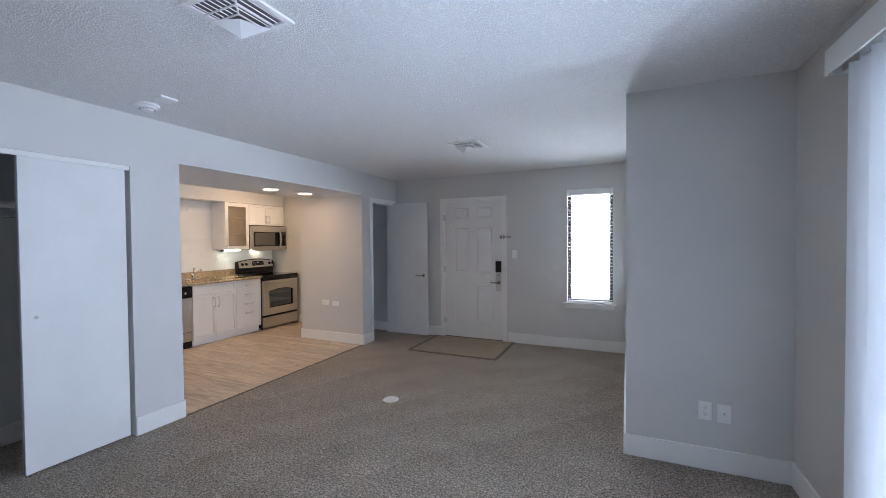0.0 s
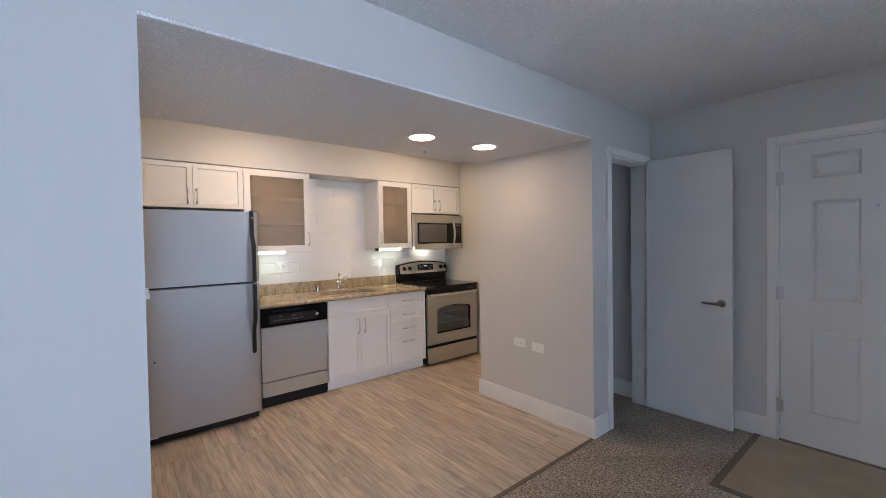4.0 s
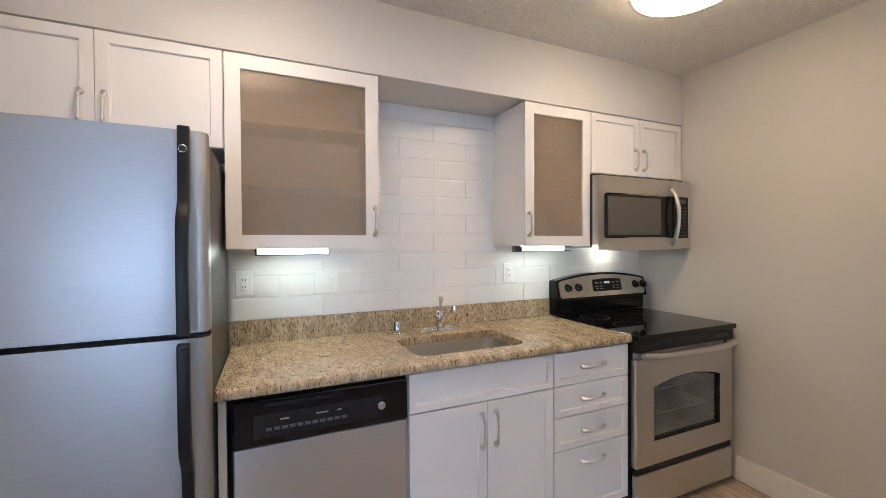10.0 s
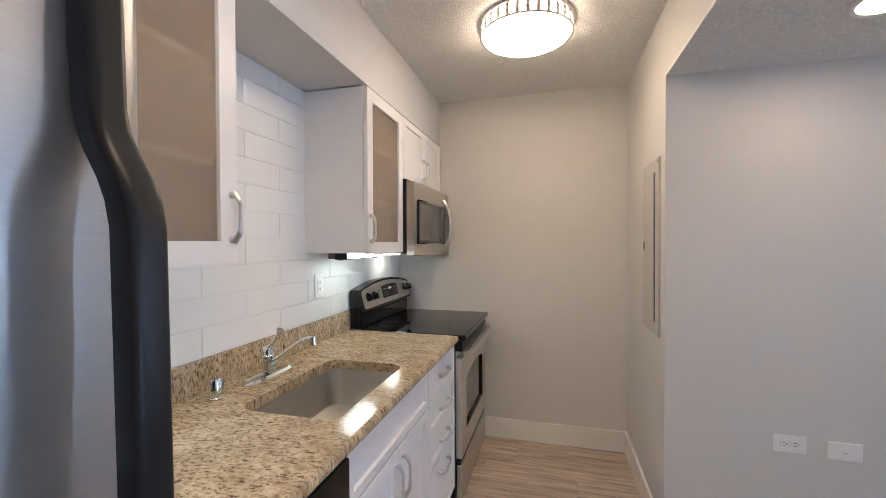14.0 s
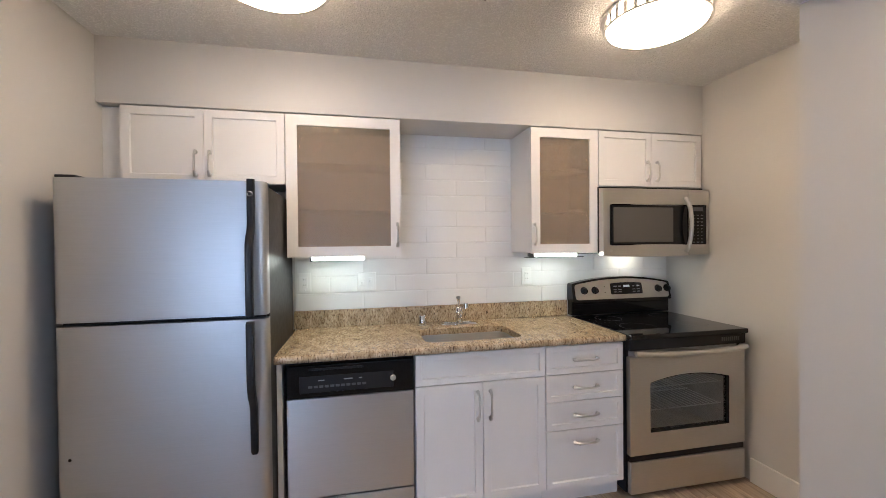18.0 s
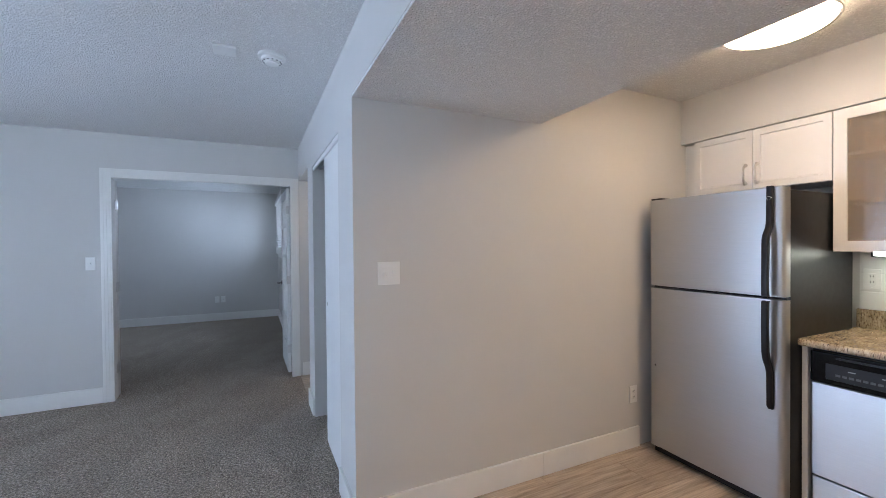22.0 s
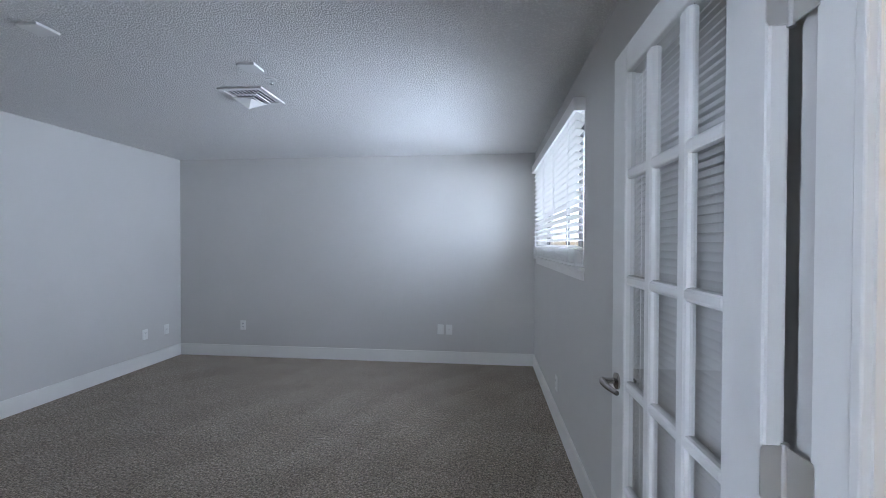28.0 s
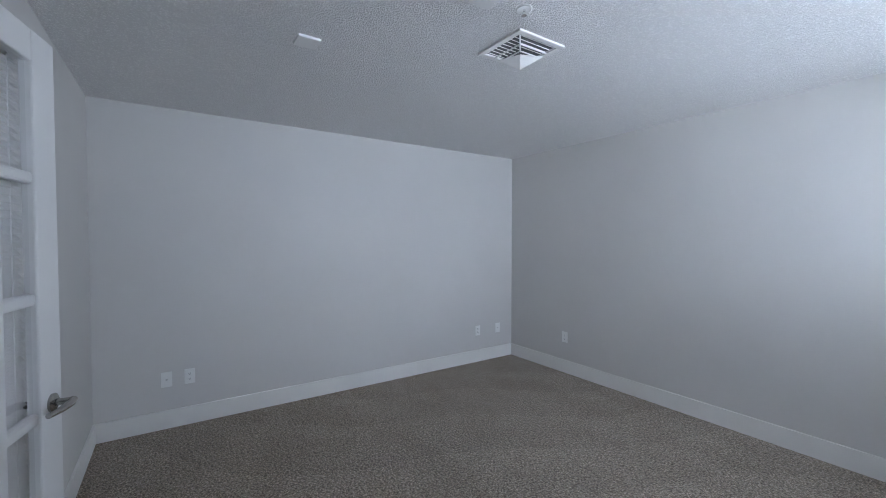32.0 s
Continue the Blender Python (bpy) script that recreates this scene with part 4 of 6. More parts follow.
part("oven_roof", solid(-6.02, RX - 0.035, RY0 + 0.02, RY1 - 0.02, 0.72, 0.879), ENAMEL, rg)
part("oven_wall", solid(-6.02, RX - 0.035, RY0 + 0.02, RY0 + 0.09, 0.300, 0.72), ENAMEL, rg)
part("oven_wall", solid(-6.02, RX - 0.035, RY1 - 0.09, RY1 - 0.02, 0.300, 0.72), ENAMEL, rg)
top = part("cooktop", solid(-6.00, RX + 0.022, RY0 - 0.004, RY1 + 0.004, 0.880, 0.908, bevel=0.007, segments=3), BLACK_GLASS, rg, "black ceramic glass cooktop")


def ring_mesh(x, y, z, r, w=0.0025):
    bm = bmesh.new()
    lathe(bm, [(r - w, 0.0), (r - w, 0.0008), (r, 0.0008), (r, 0.0)], (x, y, z), "z", 48)
    return bm


for x, y, r in ((-5.86, 5.155, 0.085), (-5.86, 5.555, 0.075), (-5.58, 5.165, 0.105), (-5.58, 5.545, 0.085)):
    part("burner_ring", ring_mesh(x, y, 0.9073, r), BURNER, top)
part("control_band", solid(RX - 0.035, RX + 0.004, RY0, RY1, 0.820, 0.879, bevel=0.003), BLACK_SATIN, rg)
for k in range(9):
    part("vent_slot", solid(RX + 0.0035, RX + 0.0062, 5.56 + 0.014 * k, 5.568 + 0.014 * k, 0.840, 0.862), DARK_GREY, rg)


def arch(y0, y1, z0, z1, rise, x0, x1, n=14, bevel=0.0):
    """A plate with an arched top edge."""
    bm = bmesh.new()
    loop = [(y0, z0), (y1, z0)]
    for k in range(n + 1):
        s = k / n
        loop.append((y1 + (y0 - y1) * s, z1 - rise + rise * (1 - (2 * s - 1) ** 2)))
    a = [bm.verts.new((x0, y, z)) for y, z in loop]
    b = [bm.verts.new((x1, y, z)) for y, z in loop]
    for i in range(len(loop)):
        j = (i + 1) % len(loop)
        bm.faces.new((a[i], a[j], b[j], b[i]))
    bm.faces.new(a[::-1])
    bm.faces.new(b)
    return bm


# oven door with an arched window through it
odoor_y0, odoor_y1, oz0, oz1 = RY0 + 0.006, RY1 - 0.002, 0.243, 0.782
wy0, wy1, wz0, wz1, rise = 5.095, 5.615, 0.362, 0.672, 0.035
bm = bmesh.new()
n = 14
for x in (RX - 0.033, RX):
    for k in range(n):
        a, b = wy0 + (wy1 - wy0) * k / n, wy0 + (wy1 - wy0) * (k + 1) / n
        za, zb = [wz1 - rise + rise * (1 - (2 * s - 1) ** 2) for s in (k / n, (k + 1) / n)]
        bm.faces.new([bm.verts.new((x, *p)) for p in ((a, za), (b, zb), (b, oz1), (a, oz1))])
        bm.faces.new([bm.verts.new((x, *p)) for p in ((a, oz0), (b, oz0), (b, wz0), (a, wz0))])
    bm.faces.new([bm.verts.new((x, *p)) for p in ((odoor_y0, oz0), (wy0, oz0), (wy0, wz0), (wy0, wz1 - rise), (wy0, oz1), (odoor_y0, oz1))])
    bm.faces.new([bm.verts.new((x, *p)) for p in ((wy1, oz0), (odoor_y1, oz0), (odoor_y1, oz1), (wy1, oz1), (wy1, wz1 - rise), (wy1, wz0))])
for (ya, za), (yb, zb) in (((odoor_y0, oz0), (odoor_y1, oz0)), ((odoor_y1, oz0), (odoor_y1, oz1)), ((odoor_y1, oz1), (odoor_y0, oz1)), ((odoor_y0, oz1), (odoor_y0, oz0))):
    bm.faces.new([bm.verts.new(p) for p in ((RX, ya, za), (RX, yb, zb), (RX - 0.033, yb, zb), (RX - 0.033, ya, za))])
bmesh.ops.remove_doubles(bm, verts=bm.verts, dist=1e-5)
odoor = part("oven_door", bm, STEEL_SMOOTH, rg, "brushed stainless oven door with arched window")
# window rim and pane
bm = bmesh.new()
rim = [(wy0, wz0), (wy1, wz0)] + [(wy1 + (wy0 - wy1) * k / n, wz1 - rise + rise * (1 - (1 - 2 * k / n) ** 2)) for k in range(n + 1)]
for i in range(len(rim)):
    a, b = rim[i], rim[(i + 1) % len(rim)]
    cy, cz = (wy0 + wy1) / 2, (wz0 + wz1) / 2
    ia, ib = [(cy + (p[0] - cy) * 0.965, cz + (p[1] - cz) * 0.94) for p in (a, b)]
    quad = [bm.verts.new((x, *p)) for x, p in ((RX + 0.001, a), (RX + 0.001, b), (RX - 0.010, ib), (RX - 0.010, ia))]
    bm.faces.new(quad)
    bm.faces.new([quad[3], quad[2], bm.verts.new((RX - 0.03, *ib)), bm.verts.new((RX - 0.03, *ia))])
bmesh.ops.remove_doubles(bm, verts=bm.verts, dist=1e-5)
part("window_rim", bm, BLACK, odoor, "black window rim")
pane = part("oven_window", arch(wy0 + 0.004, wy1 - 0.004, wz0 + 0.004, wz1 - 0.004, rise, RX - 0.016, RX - 0.012), OVEN_GLASS, odoor, "smoked glass oven window")
pane.visible_shadow = False
bm = bmesh.new()
tube(bm, [(RX + 0.046 - 0.016 * abs(2 * s - 1) ** 4, RY0 + 0.020 + (RY1 - RY0 - 0.040) * s, 0.800 + 0.010 * abs(2 * s - 1) ** 3) for s in [k / 16 for k in range(17)]], [0.013] + [0.0165] * 15 + [0.013], 14)
for y in (RY0 + 0.040, RY1 - 0.040):
    tube(bm, [(RX + 0.001, y, 0.803), (RX + 0.034, y, 0.806)], 0.011, 10)
part("handle", bm, NICKEL, odoor, "satin metal towel-bar handle", smooth=True)
for z in (0.455, 0.585):
    bm = bmesh.new()
    for k in range(20):
        y = 5.075 + 0.030 * k
        tube(bm, [(-5.98, y, z), (-5.46, y, z)], 0.0022, 6)
    for x in (-5.97, -5.72, -5.47):
        tube(bm, [(x, 5.066, z - 0.003), (x, 5.655, z - 0.003)], 0.003, 6)
    part("oven_rack", bm, WIRE, rg, "chrome wire oven rack")
part("storage_drawer", solid(RX - 0.030, RX + 0.002, RY0 + 0.006, RY1 - 0.002, 0.032, 0.205, bevel=0.006, segments=3), STEEL_SMOOTH, rg, "stainless storage drawer")
part("drawer_lip", solid(RX - 0.030, RX - 0.006, RY0 + 0.006, RY1 - 0.002, 0.207, 0.238, bevel=0.003), BLACK_SATIN, rg)
for y in (RY0 + 0.05, RY1 - 0.05):
    for x in (-5.98, -5.48):
        bm = bmesh.new()
        lathe(bm, [(0.016, 0.0), (0.016, 0.01), (0.009, 0.032)], (x, y, 0.0), "z", 12)
        part("foot", bm, BLACK_SATIN, rg, smooth=True)
# backguard: recessed lower face, leaning control housing with an arched top and a rounded steel fascia
def lean(bm):
    """Leans the front of the control housing back towards its top."""
    for v in bm.verts:
        if v.co.x > -6.03:
            v.co.x += 0.030 - (v.co.z - 1.004) * 0.24
    return bm


def rounded_arch(y0, y1, z0, z1, rise, r, x0, x1):
    """A plate with four round corners and a top that bows up by rise."""
    mid, half = (y0 + y1) / 2, (y1 - y0) / 2
    outline = []
    for cy, cz, start in ((y1 - r, z0 + r, -90), (y1 - r, z1 - rise - r, 0), (y0 + r, z1 - rise - r, 90), (y0 + r, z0 + r, 180)):
        if start == 90:
            for k in range(1, 12):
                y = y1 - r + (y0 - y1 + 2 * r) * k / 12
                outline.append((y, z1 - rise + rise * (1 - ((y - mid) / half) ** 2)))
        for k in range(6):
            a = radians(start + 18 * k)
            y = cy + r * math.cos(a)
            top = rise * (1 - (min(1.0, abs(y - mid) / half)) ** 2) if start in (0, 90) else 0.0
            outline.append((y, cz + r * math.sin(a) + top))
    bm = bmesh.new()
    back, front = ([bm.verts.new((x, y, z)) for y, z in outline] for x in (x0, x1))
    for i in range(len(outline)):
        j = (i + 1) % len(outline)
        bm.faces.new((back[i], back[j], front[j], front[i]))
    bm.faces.new(front)
    bm.faces.new(back[::-1])
    edge = [e for e in bm.edges if e.verts[0].co.x == e.verts[1].co.x == x1]
    bmesh.ops.bevel(bm, geom=edge, offset=min(0.004, (x1 - x0) * 0.4), segments=2, affect="EDGES")
    bmesh.ops.recalc_face_normals(bm, faces=bm.faces)
    return bm


part("backguard", solid(-6.045, -5.985, RY0 - 0.002, RY1 + 0.002, 0.912, 1.030, bevel=0.004), BLACK, rg, "black backguard")
part("lower_rail", solid(-5.99, -5.976, RY0 + 0.012, RY1 - 0.012, 0.922, 0.992, bevel=0.006, segments=3), BLACK, rg)
part("control_housing", lean(rounded_arch(RY0 - 0.004, RY1 + 0.004, 1.004, 1.170, 0.042, 0.012, -6.046, -5.988)), BLACK, rg, "glossy black housing with an arched top")
fascia = part("fascia", lean(rounded_arch(RY0 + 0.016, RY1 - 0.014, 1.020, 1.156, 0.036, 0.018, -5.992, -5.984)), STEEL_SMOOTH, rg, "arched stainless control fascia")
clock = part("clock_panel", lean(rounded_arch(5.250, 5.500, 1.050, 1.130, 0.006, 0.008, -5.986, -5.981)), BLACK_GLASS, fascia, "black clock panel")
part("digits", lean(solid(-5.9815, -5.9802, 5.352, 5.400, 1.097, 1.112)), DISPLAY, clock, "dim lit clock digits")
for z in (1.064, 1.080):
    for y0, y1 in ((5.272, 5.298), (5.310, 5.335), (5.420, 5.442), (5.455, 5.478)):
        part("print_bar", lean(solid(-5.9815, -5.9804, y0, y1, z, z + 0.004)), GREY_PLASTIC, clock)
for y0, y1 in ((5.272, 5.300), (5.312, 5.334), (5.424, 5.440), (5.458, 5.480)):
    part("print_bar", lean(solid(-5.9815, -5.9804, y0, y1, 1.100, 1.108)), GREY_PLASTIC, clock)
for y in (5.045, 5.128, 5.628, 5.700):
    bm = bmesh.new()
    lathe(bm, [(0.025, 0.0), (0.025, 0.006), (0.020, 0.010), (0.018, 0.024), (0.014, 0.027)], (-5.985, y, 1.082), "x", 24)
    k = part("knob", lean(bm), BLACK, fascia, "black control knob", smooth=True)
    part("grip", lean(solid(-5.963, -5.953, y - 0.0045, y + 0.0045, 1.064, 1.100, bevel=0.002)), BLACK_SATIN, k)
for z in (1.065, 1.105):
    bm = bmesh.new()
    lathe(bm, [(0.004, 0.0), (0.003, 0.003)], (-5.985, 5.205, z), "x", 10)
    part("indicator", lean(bm), BLACK, fascia)

# ceiling lamps
def ceiling_lamp(x, y):
    t = thing("ceiling_light", (x, y, H), "round flush ceiling light, glowing white, pierced nickel band", "ceiling light", "kitchen ceiling lights")
    bm = bmesh.new()
    lathe(bm, [(0.215, H), (0.230, H - 0.003), (0.230, H - 0.011), (0.216, H - 0.016), (0.194, H - 0.014)], (x, y, 0), "z", 56)
    part("base_ring", bm, NICKEL, t, smooth=True)
    bm = bmesh.new()
    lathe(bm, [(0.2165, H - 0.057), (0.2195, H - 0.059), (0.2195, H - 0.063), (0.2150, H - 0.066), (0.2075, H - 0.062), (0.2110, H - 0.057)], (x, y, 0), "z", 56)
    part("lower_ring", bm, NICKEL, t, smooth=True)
    for k in range(30):
        a = 2 * math.pi * k / 30
        m = Matrix.Translation((x, y, 0)) @ Matrix.Rotation(a, 4, "Z")
        bm = bmesh.new()
        for v in bmesh.ops.create_cube(bm, size=1.0)["verts"]:
            v.co = m @ Vector((0.2135 + v.co.x * 0.004, v.co.y * 0.017, H - 0.0365 + v.co.z * 0.045))
        part("band_post", bm, NICKEL, t)
    bm = bmesh.new()
    prof = [(0.190, H - 0.016), (0.202, H - 0.021), (0.206, H - 0.060)]
    for k in range(1, 8):
        a = radians(90 * k / 8)
        prof.append((0.206 * math.cos(a), H - 0.060 - 0.036 * math.sin(a)))
    lathe(bm, prof, (x, y, 0), "z", 56)
    part("diffuser", bm, LAMP, t, "glowing white glass diffuser", smooth=True)
    return t


ceiling_lamp(-5.05, 3.232)
ceiling_lamp(-5.05, 4.850)


def downlight(x, y):
    t = thing("downlight", (x, y, HEAD), "recessed round downlight, lit, with white trim ring", "ceiling light", "soffit downlights")
    bm = bmesh.new()
    lathe(bm, [(0.082, 0.004), (0.082, -0.003), (0.095, -0.005), (0.099, -0.001), (0.099, 0.004)], (x, y, HEAD), "z", 40)
    part("trim_ring", bm, PLASTIC, t, smooth=True)
    bm = bmesh.new()
    lathe(bm, [(0.083, 0.003), (0.083, -0.002), (0.05, -0.0035)], (x, y, HEAD), "z", 40)
    part("lens", bm, DOWNLIGHT, t, "glowing lens", smooth=True)
    return t


downlight(-3.985, 3.862)
downlight(-3.94, 4.41)

# electrical panel in the nook
ep = thing("electrical_panel", (KE, 5.11, 0.96), "grey painted electrical panel with a hinged door", "electrical panel")
part("cover", solid(KE - 0.010, KE + 0.001, 4.925, 5.250, 0.958, 1.792, bevel=0.002), PANEL_GREY, ep)
pdoor = part("door", solid(KE - 0.017, KE - 0.009, 5.000, 5.202, 1.020, 1.728, bevel=0.002), PANEL_GREY, ep)
# no real gap: a black strip paints its shade beside the door
part("gap_shade_strip", solid(KE - 0.0115, KE - 0.0095, 4.988, 4.999, 1.018, 1.730), BLACK_SATIN, ep, "black strip standing in for the shaded gap along the door")
part("latch", solid(KE - 0.023, KE - 0.016, 5.172, 5.192, 1.36, 1.40, bevel=0.002), GREY_PLASTIC, pdoor)
for y in (4.942, 5.233):
    for z in (0.975, 1.375, 1.775):
        bm = bmesh.new()
        lathe(bm, [(0.006, 0.0), (0.004, -0.004)], (KE - 0.010, y, z), "x", 10)
        part("screw", bm, NICKEL, ep)

# ---- doors, windows and blinds ----
def casing(name, axis, face, out, a0, a1, top, width, parent_label, fluted=False):
    """Door trim round an opening: two legs and a head, proud of the wall face by out (signed)."""
    t = thing(name, (0, 0, 0), parent_label, "door trim", kind="structure")

    def strip(part_name, u0, u1, z0, z1):
        bm = bmesh.new()
        lo, hi = sorted((face, face + out))
        if axis == "x":
            box(bm, lo, hi, u0, u1, z0, z1, bevel=0.003)
        else:
            box(bm, u0, u1, lo, hi, z0, z1, bevel=0.003)
        if fluted:
            for f in (0.22, 0.5, 0.78):
                lo2, hi2 = sorted((face + out, face + out * 1.25))
                if part_name == "leg":
                    c = u0 + (u1 - u0) * f
                    d = (c - 0.006, c + 0.006, z0, z1)
                else:
                    c = z0 + (z1 - z0) * f
                    d = (u0, u1, c - 0.006, c + 0.006)
                if axis == "x":
                    box(bm, lo2, hi2, d[0], d[1], d[2], d[3])
                else:
                    box(bm, d[0], d[1], lo2, hi2, d[2], d[3])
        return part(part_name, bm, TRIM, t)

    strip("leg", a0 - width, a0, 0.0, top + width)
    strip("leg", a1, a1 + width, 0.0, top + width)
    strip("head", a0, a1, top, top + width)
    return t


def lining(axis, lo, hi, a0, a1, top, thick=0.018):
    """Jamb boards inside an opening, standing 2 mm proud of both wall faces."""
    bm = bmesh.new()
    for d in ((a0, a0 + thick, 0.0, top), (a1 - thick, a1, 0.0, top), (a0 + thick, a1 - thick, top - thick, top)):
        if axis == "x":
            box(bm, lo - 0.002, hi + 0.002, d[0], d[1], d[2], d[3])
        else:
            box(bm, d[0], d[1], lo - 0.002, hi + 0.002, d[2], d[3])
    return single("door_jamb", bm, TRIM, "white painted door jamb", "door frame", kind="structure")


def lever(parent, centre, out, along, label="satin nickel lever handle on a round rose"):
    """A lever: rose, neck and arm. out and along are unit directions."""
    c, o, s = Vector(centre), Vector(out), Vector(along)
    bm = bmesh.new()
    tube(bm, [c, c + o * 0.006, c + o * 0.010], [0.027, 0.027, 0.020], 24)
    tube(bm, [c + o * 0.008, c + o * 0.050], 0.010, 14)
    tube(bm, [c + o * 0.046 + s * -0.008, c + o * 0.052 + s * 0.02, c + o * 0.050 + s * 0.07, c + o * 0.040 + s * 0.115], [0.011, 0.011, 0.009, 0.0075], 14)
    return part("lever_handle", bm, HARDWARE, parent, label, smooth=True)


def hinge(parent, centre, along_leaf, along_jamb, reach=0.038):
    """A butt hinge: knuckle and two leaves."""
    c, a, b = Vector(centre), Vector(along_leaf), Vector(along_jamb)
    bm = bmesh.new()
    tube(bm, [c - Vector((0, 0, 0.048)), c + Vector((0, 0, 0.048))], 0.0065, 12)
    for d, w in ((a, 0.038), (b, reach)):
        nrm = d.cross(Vector((0, 0, 1))).normalized() * 0.0012
        for s in (0,):
            q = [c + d * u + Vector((0, 0, w)) for u, w in ((0.004, -0.044), (w - 0.004, -0.044), (w, -0.038), (w, 0.038), (w - 0.004, 0.044), (0.004, 0.044))]
            f = [bm.verts.new(p + nrm) for p in q]
            g = [bm.verts.new(p - nrm) for p in q]
            bm.faces.new(f)
            bm.faces.new(g[::-1])
            for i in range(6):
                bm.faces.new((f[i], f[(i + 1) % 6], g[(i + 1) % 6], g[i]))
    return part("hinge", bm, NICKEL, parent, "satin nickel butt hinge", smooth=True)


# entry door
casing("door_trim_entry", "y", KN, -0.016, -2.478, -1.540, 2.052, 0.050, "white painted entry door casing")
lining("y", KN, KN + 0.14, -2.478, -1.540, 2.052, 0.014)
entry = thing("door_1", (-2.0, KN, 0), "closed white six-panel entry door with keycard lock", "door", kind="structure")
EY = KN + 0.012
ex = [-2.462, -2.300, -2.068, -1.948, -1.712, -1.556]
ez = [0.012, 0.240, 0.790, 0.985, 1.650, 1.795, 1.950, 2.036]
bm = bmesh.new()
grid = {}
for i, x in enumerate(ex):
    for k, z in enumerate(ez):
        grid[i, k] = bm.verts.new((x, EY, z))
panels = []
for i in range(5):
    for k in range(7):
        f = bm.faces.new((grid[i, k], grid[i + 1, k], grid[i + 1, k + 1], grid[i, k + 1]))
        if i in (1, 3) and k in (1, 3, 5):
            panels.append(f)
for f in panels:
    bmesh.ops.inset_region(bm, faces=[f], thickness=0.018, depth=0.0)
    for v in f.verts:
        v.co.y += 0.010
    bmesh.ops.inset_region(bm, faces=[f], thickness=0.022, depth=0.0)
    for v in f.verts:
        v.co.y -= 0.007
rim_edges = [e for e in bm.edges if e.is_boundary]
ext = bmesh.ops.extrude_edge_only(bm, edges=rim_edges)["geom"]
for v in ext:
    if isinstance(v, bmesh.types.BMVert):
        v.co.y = EY + 0.044
part("leaf", bm, DOOR, entry, "white six-panel leaf")
lockset = part("lock_plate", solid(-1.652, -1.572, EY - 0.022, EY - 0.001, 0.724, 1.010, bevel=0.006, segments=3), STEEL_SMOOTH, entry, "satin metal lock case")
part("card_reader", solid(-1.654, -1.570, EY - 0.026, EY - 0.001, 1.000, 1.162, bevel=0.007, segments=3), BLACK, lockset, "black keycard reader")
part("lens", solid(-1.620, -1.606, EY - 0.0235, EY - 0.021, 0.945, 0.966, bevel=0.001), BLACK, lockset)
lever(lockset, (-1.605, EY - 0.021, 0.852), (0, -1, 0), (-1, 0, 0), "satin metal lever")
for z in (0.25, 1.03, 1.815):
    hinge(entry, (-2.474, KN - 0.008, z), (1, 0, 0), (-1, 0, 0))
latch = part("swing_bar_guard", solid(-1.535, -1.515, KN - 0.024, KN - 0.016, 1.478, 1.538, bevel=0.003), HARDWARE, entry, "swing-bar door guard")
part("guard_plate", solid(-1.588, -1.560, EY - 0.008, EY - 0.001, 1.484, 1.532, bevel=0.003), HARDWARE, latch)
bm = bmesh.new()
tube(bm, [(-1.574, EY - 0.006, 1.508), (-1.574, EY - 0.040, 1.508)], 0.007, 10)
lathe(bm, [(0.004, 0.0), (0.011, -0.006), (0.011, -0.014), (0.004, -0.018)], (-1.574, EY - 0.034, 1.508), "y", 14)
part("ball_post", bm, HARDWARE, latch, smooth=True)
bm = bmesh.new()
for dz in (-0.011, 0.011):
    tube(bm, [(-1.522, KN - 0.022, 1.508 + dz), (-1.512, KN - 0.050, 1.508 + dz), (-1.470, KN - 0.058, 1.508 + dz), (-1.412, KN - 0.060, 1.508 + dz * 0.6)], 0.0055, 10)
tube(bm, [(-1.525, KN - 0.020, 1.530), (-1.525, KN - 0.020, 1.486)], 0.009, 12)
part("bar", bm, HARDWARE, latch, smooth=True)
bm = bmesh.new()
lathe(bm, [(0.009, 0.0), (0.008, -0.004), (0.005, -0.004)], (-1.998, EY, 1.598), "y", 18)
part("peephole", bm, CHROME, entry, "small chrome peephole", smooth=True)
part("threshold", solid(-2.464, -1.554, KN - 0.005, KN + 0.10, 0.0005, 0.010, bevel=0.002), MAT_EDGE, entry, "dark metal threshold")
part("strike", solid(-1.5555, -1.5525, KN - 0.006, KN + 0.020, 0.83, 0.93), NICKEL, entry)

# entry closet: flush door standing open into the room
casing("door_trim_closet", "x", W, 0.016, 5.10, 5.70, 2.045, 0.058, "white painted closet door casing")
lining("x", W - 0.12, W, 5.10, 5.70, 2.045, 0.016)
flush = thing("door_2", (-3.30, 5.68, 0), "flush white closet door standing open", "door", kind="structure")
part("leaf", solid(-3.300, -2.702, 5.648, 5.683, 0.014, 2.052, bevel=0.002), DOOR, flush)
lever(flush, (-2.765, 5.648, 0.935), (0, -1, 0), (-1, 0, 0))
lever(flush, (-2.765, 5.683, 0.935), (0, 1, 0), (-1, 0, 0))
part("latch_plate", solid(-2.7025, -2.7005, 5.655, 5.676, 0.905, 0.965), NICKEL, flush)
bm = bmesh.new()
tube(bm, [(-2.701, 5.666, 0.935), (-2.690, 5.666, 0.935)], 0.008, 10)
part("latch_bolt", bm, NICKEL, flush)
for z in (0.25, 1.03, 1.80):
    hinge(flush, (-3.306, 5.690, z), (1, 0, 0), (0, -1, 0))

# wardrobe with two sliding doors
track = thing("closet_track", (W, 1.38, 2.03), "white steel sliding-door track in the closet opening", "door track", kind="structure")
part("fascia", solid(W - 0.016, W - 0.004, 0.832, 1.928, 2.012, 2.044, bevel=0.001), TRIM, track)
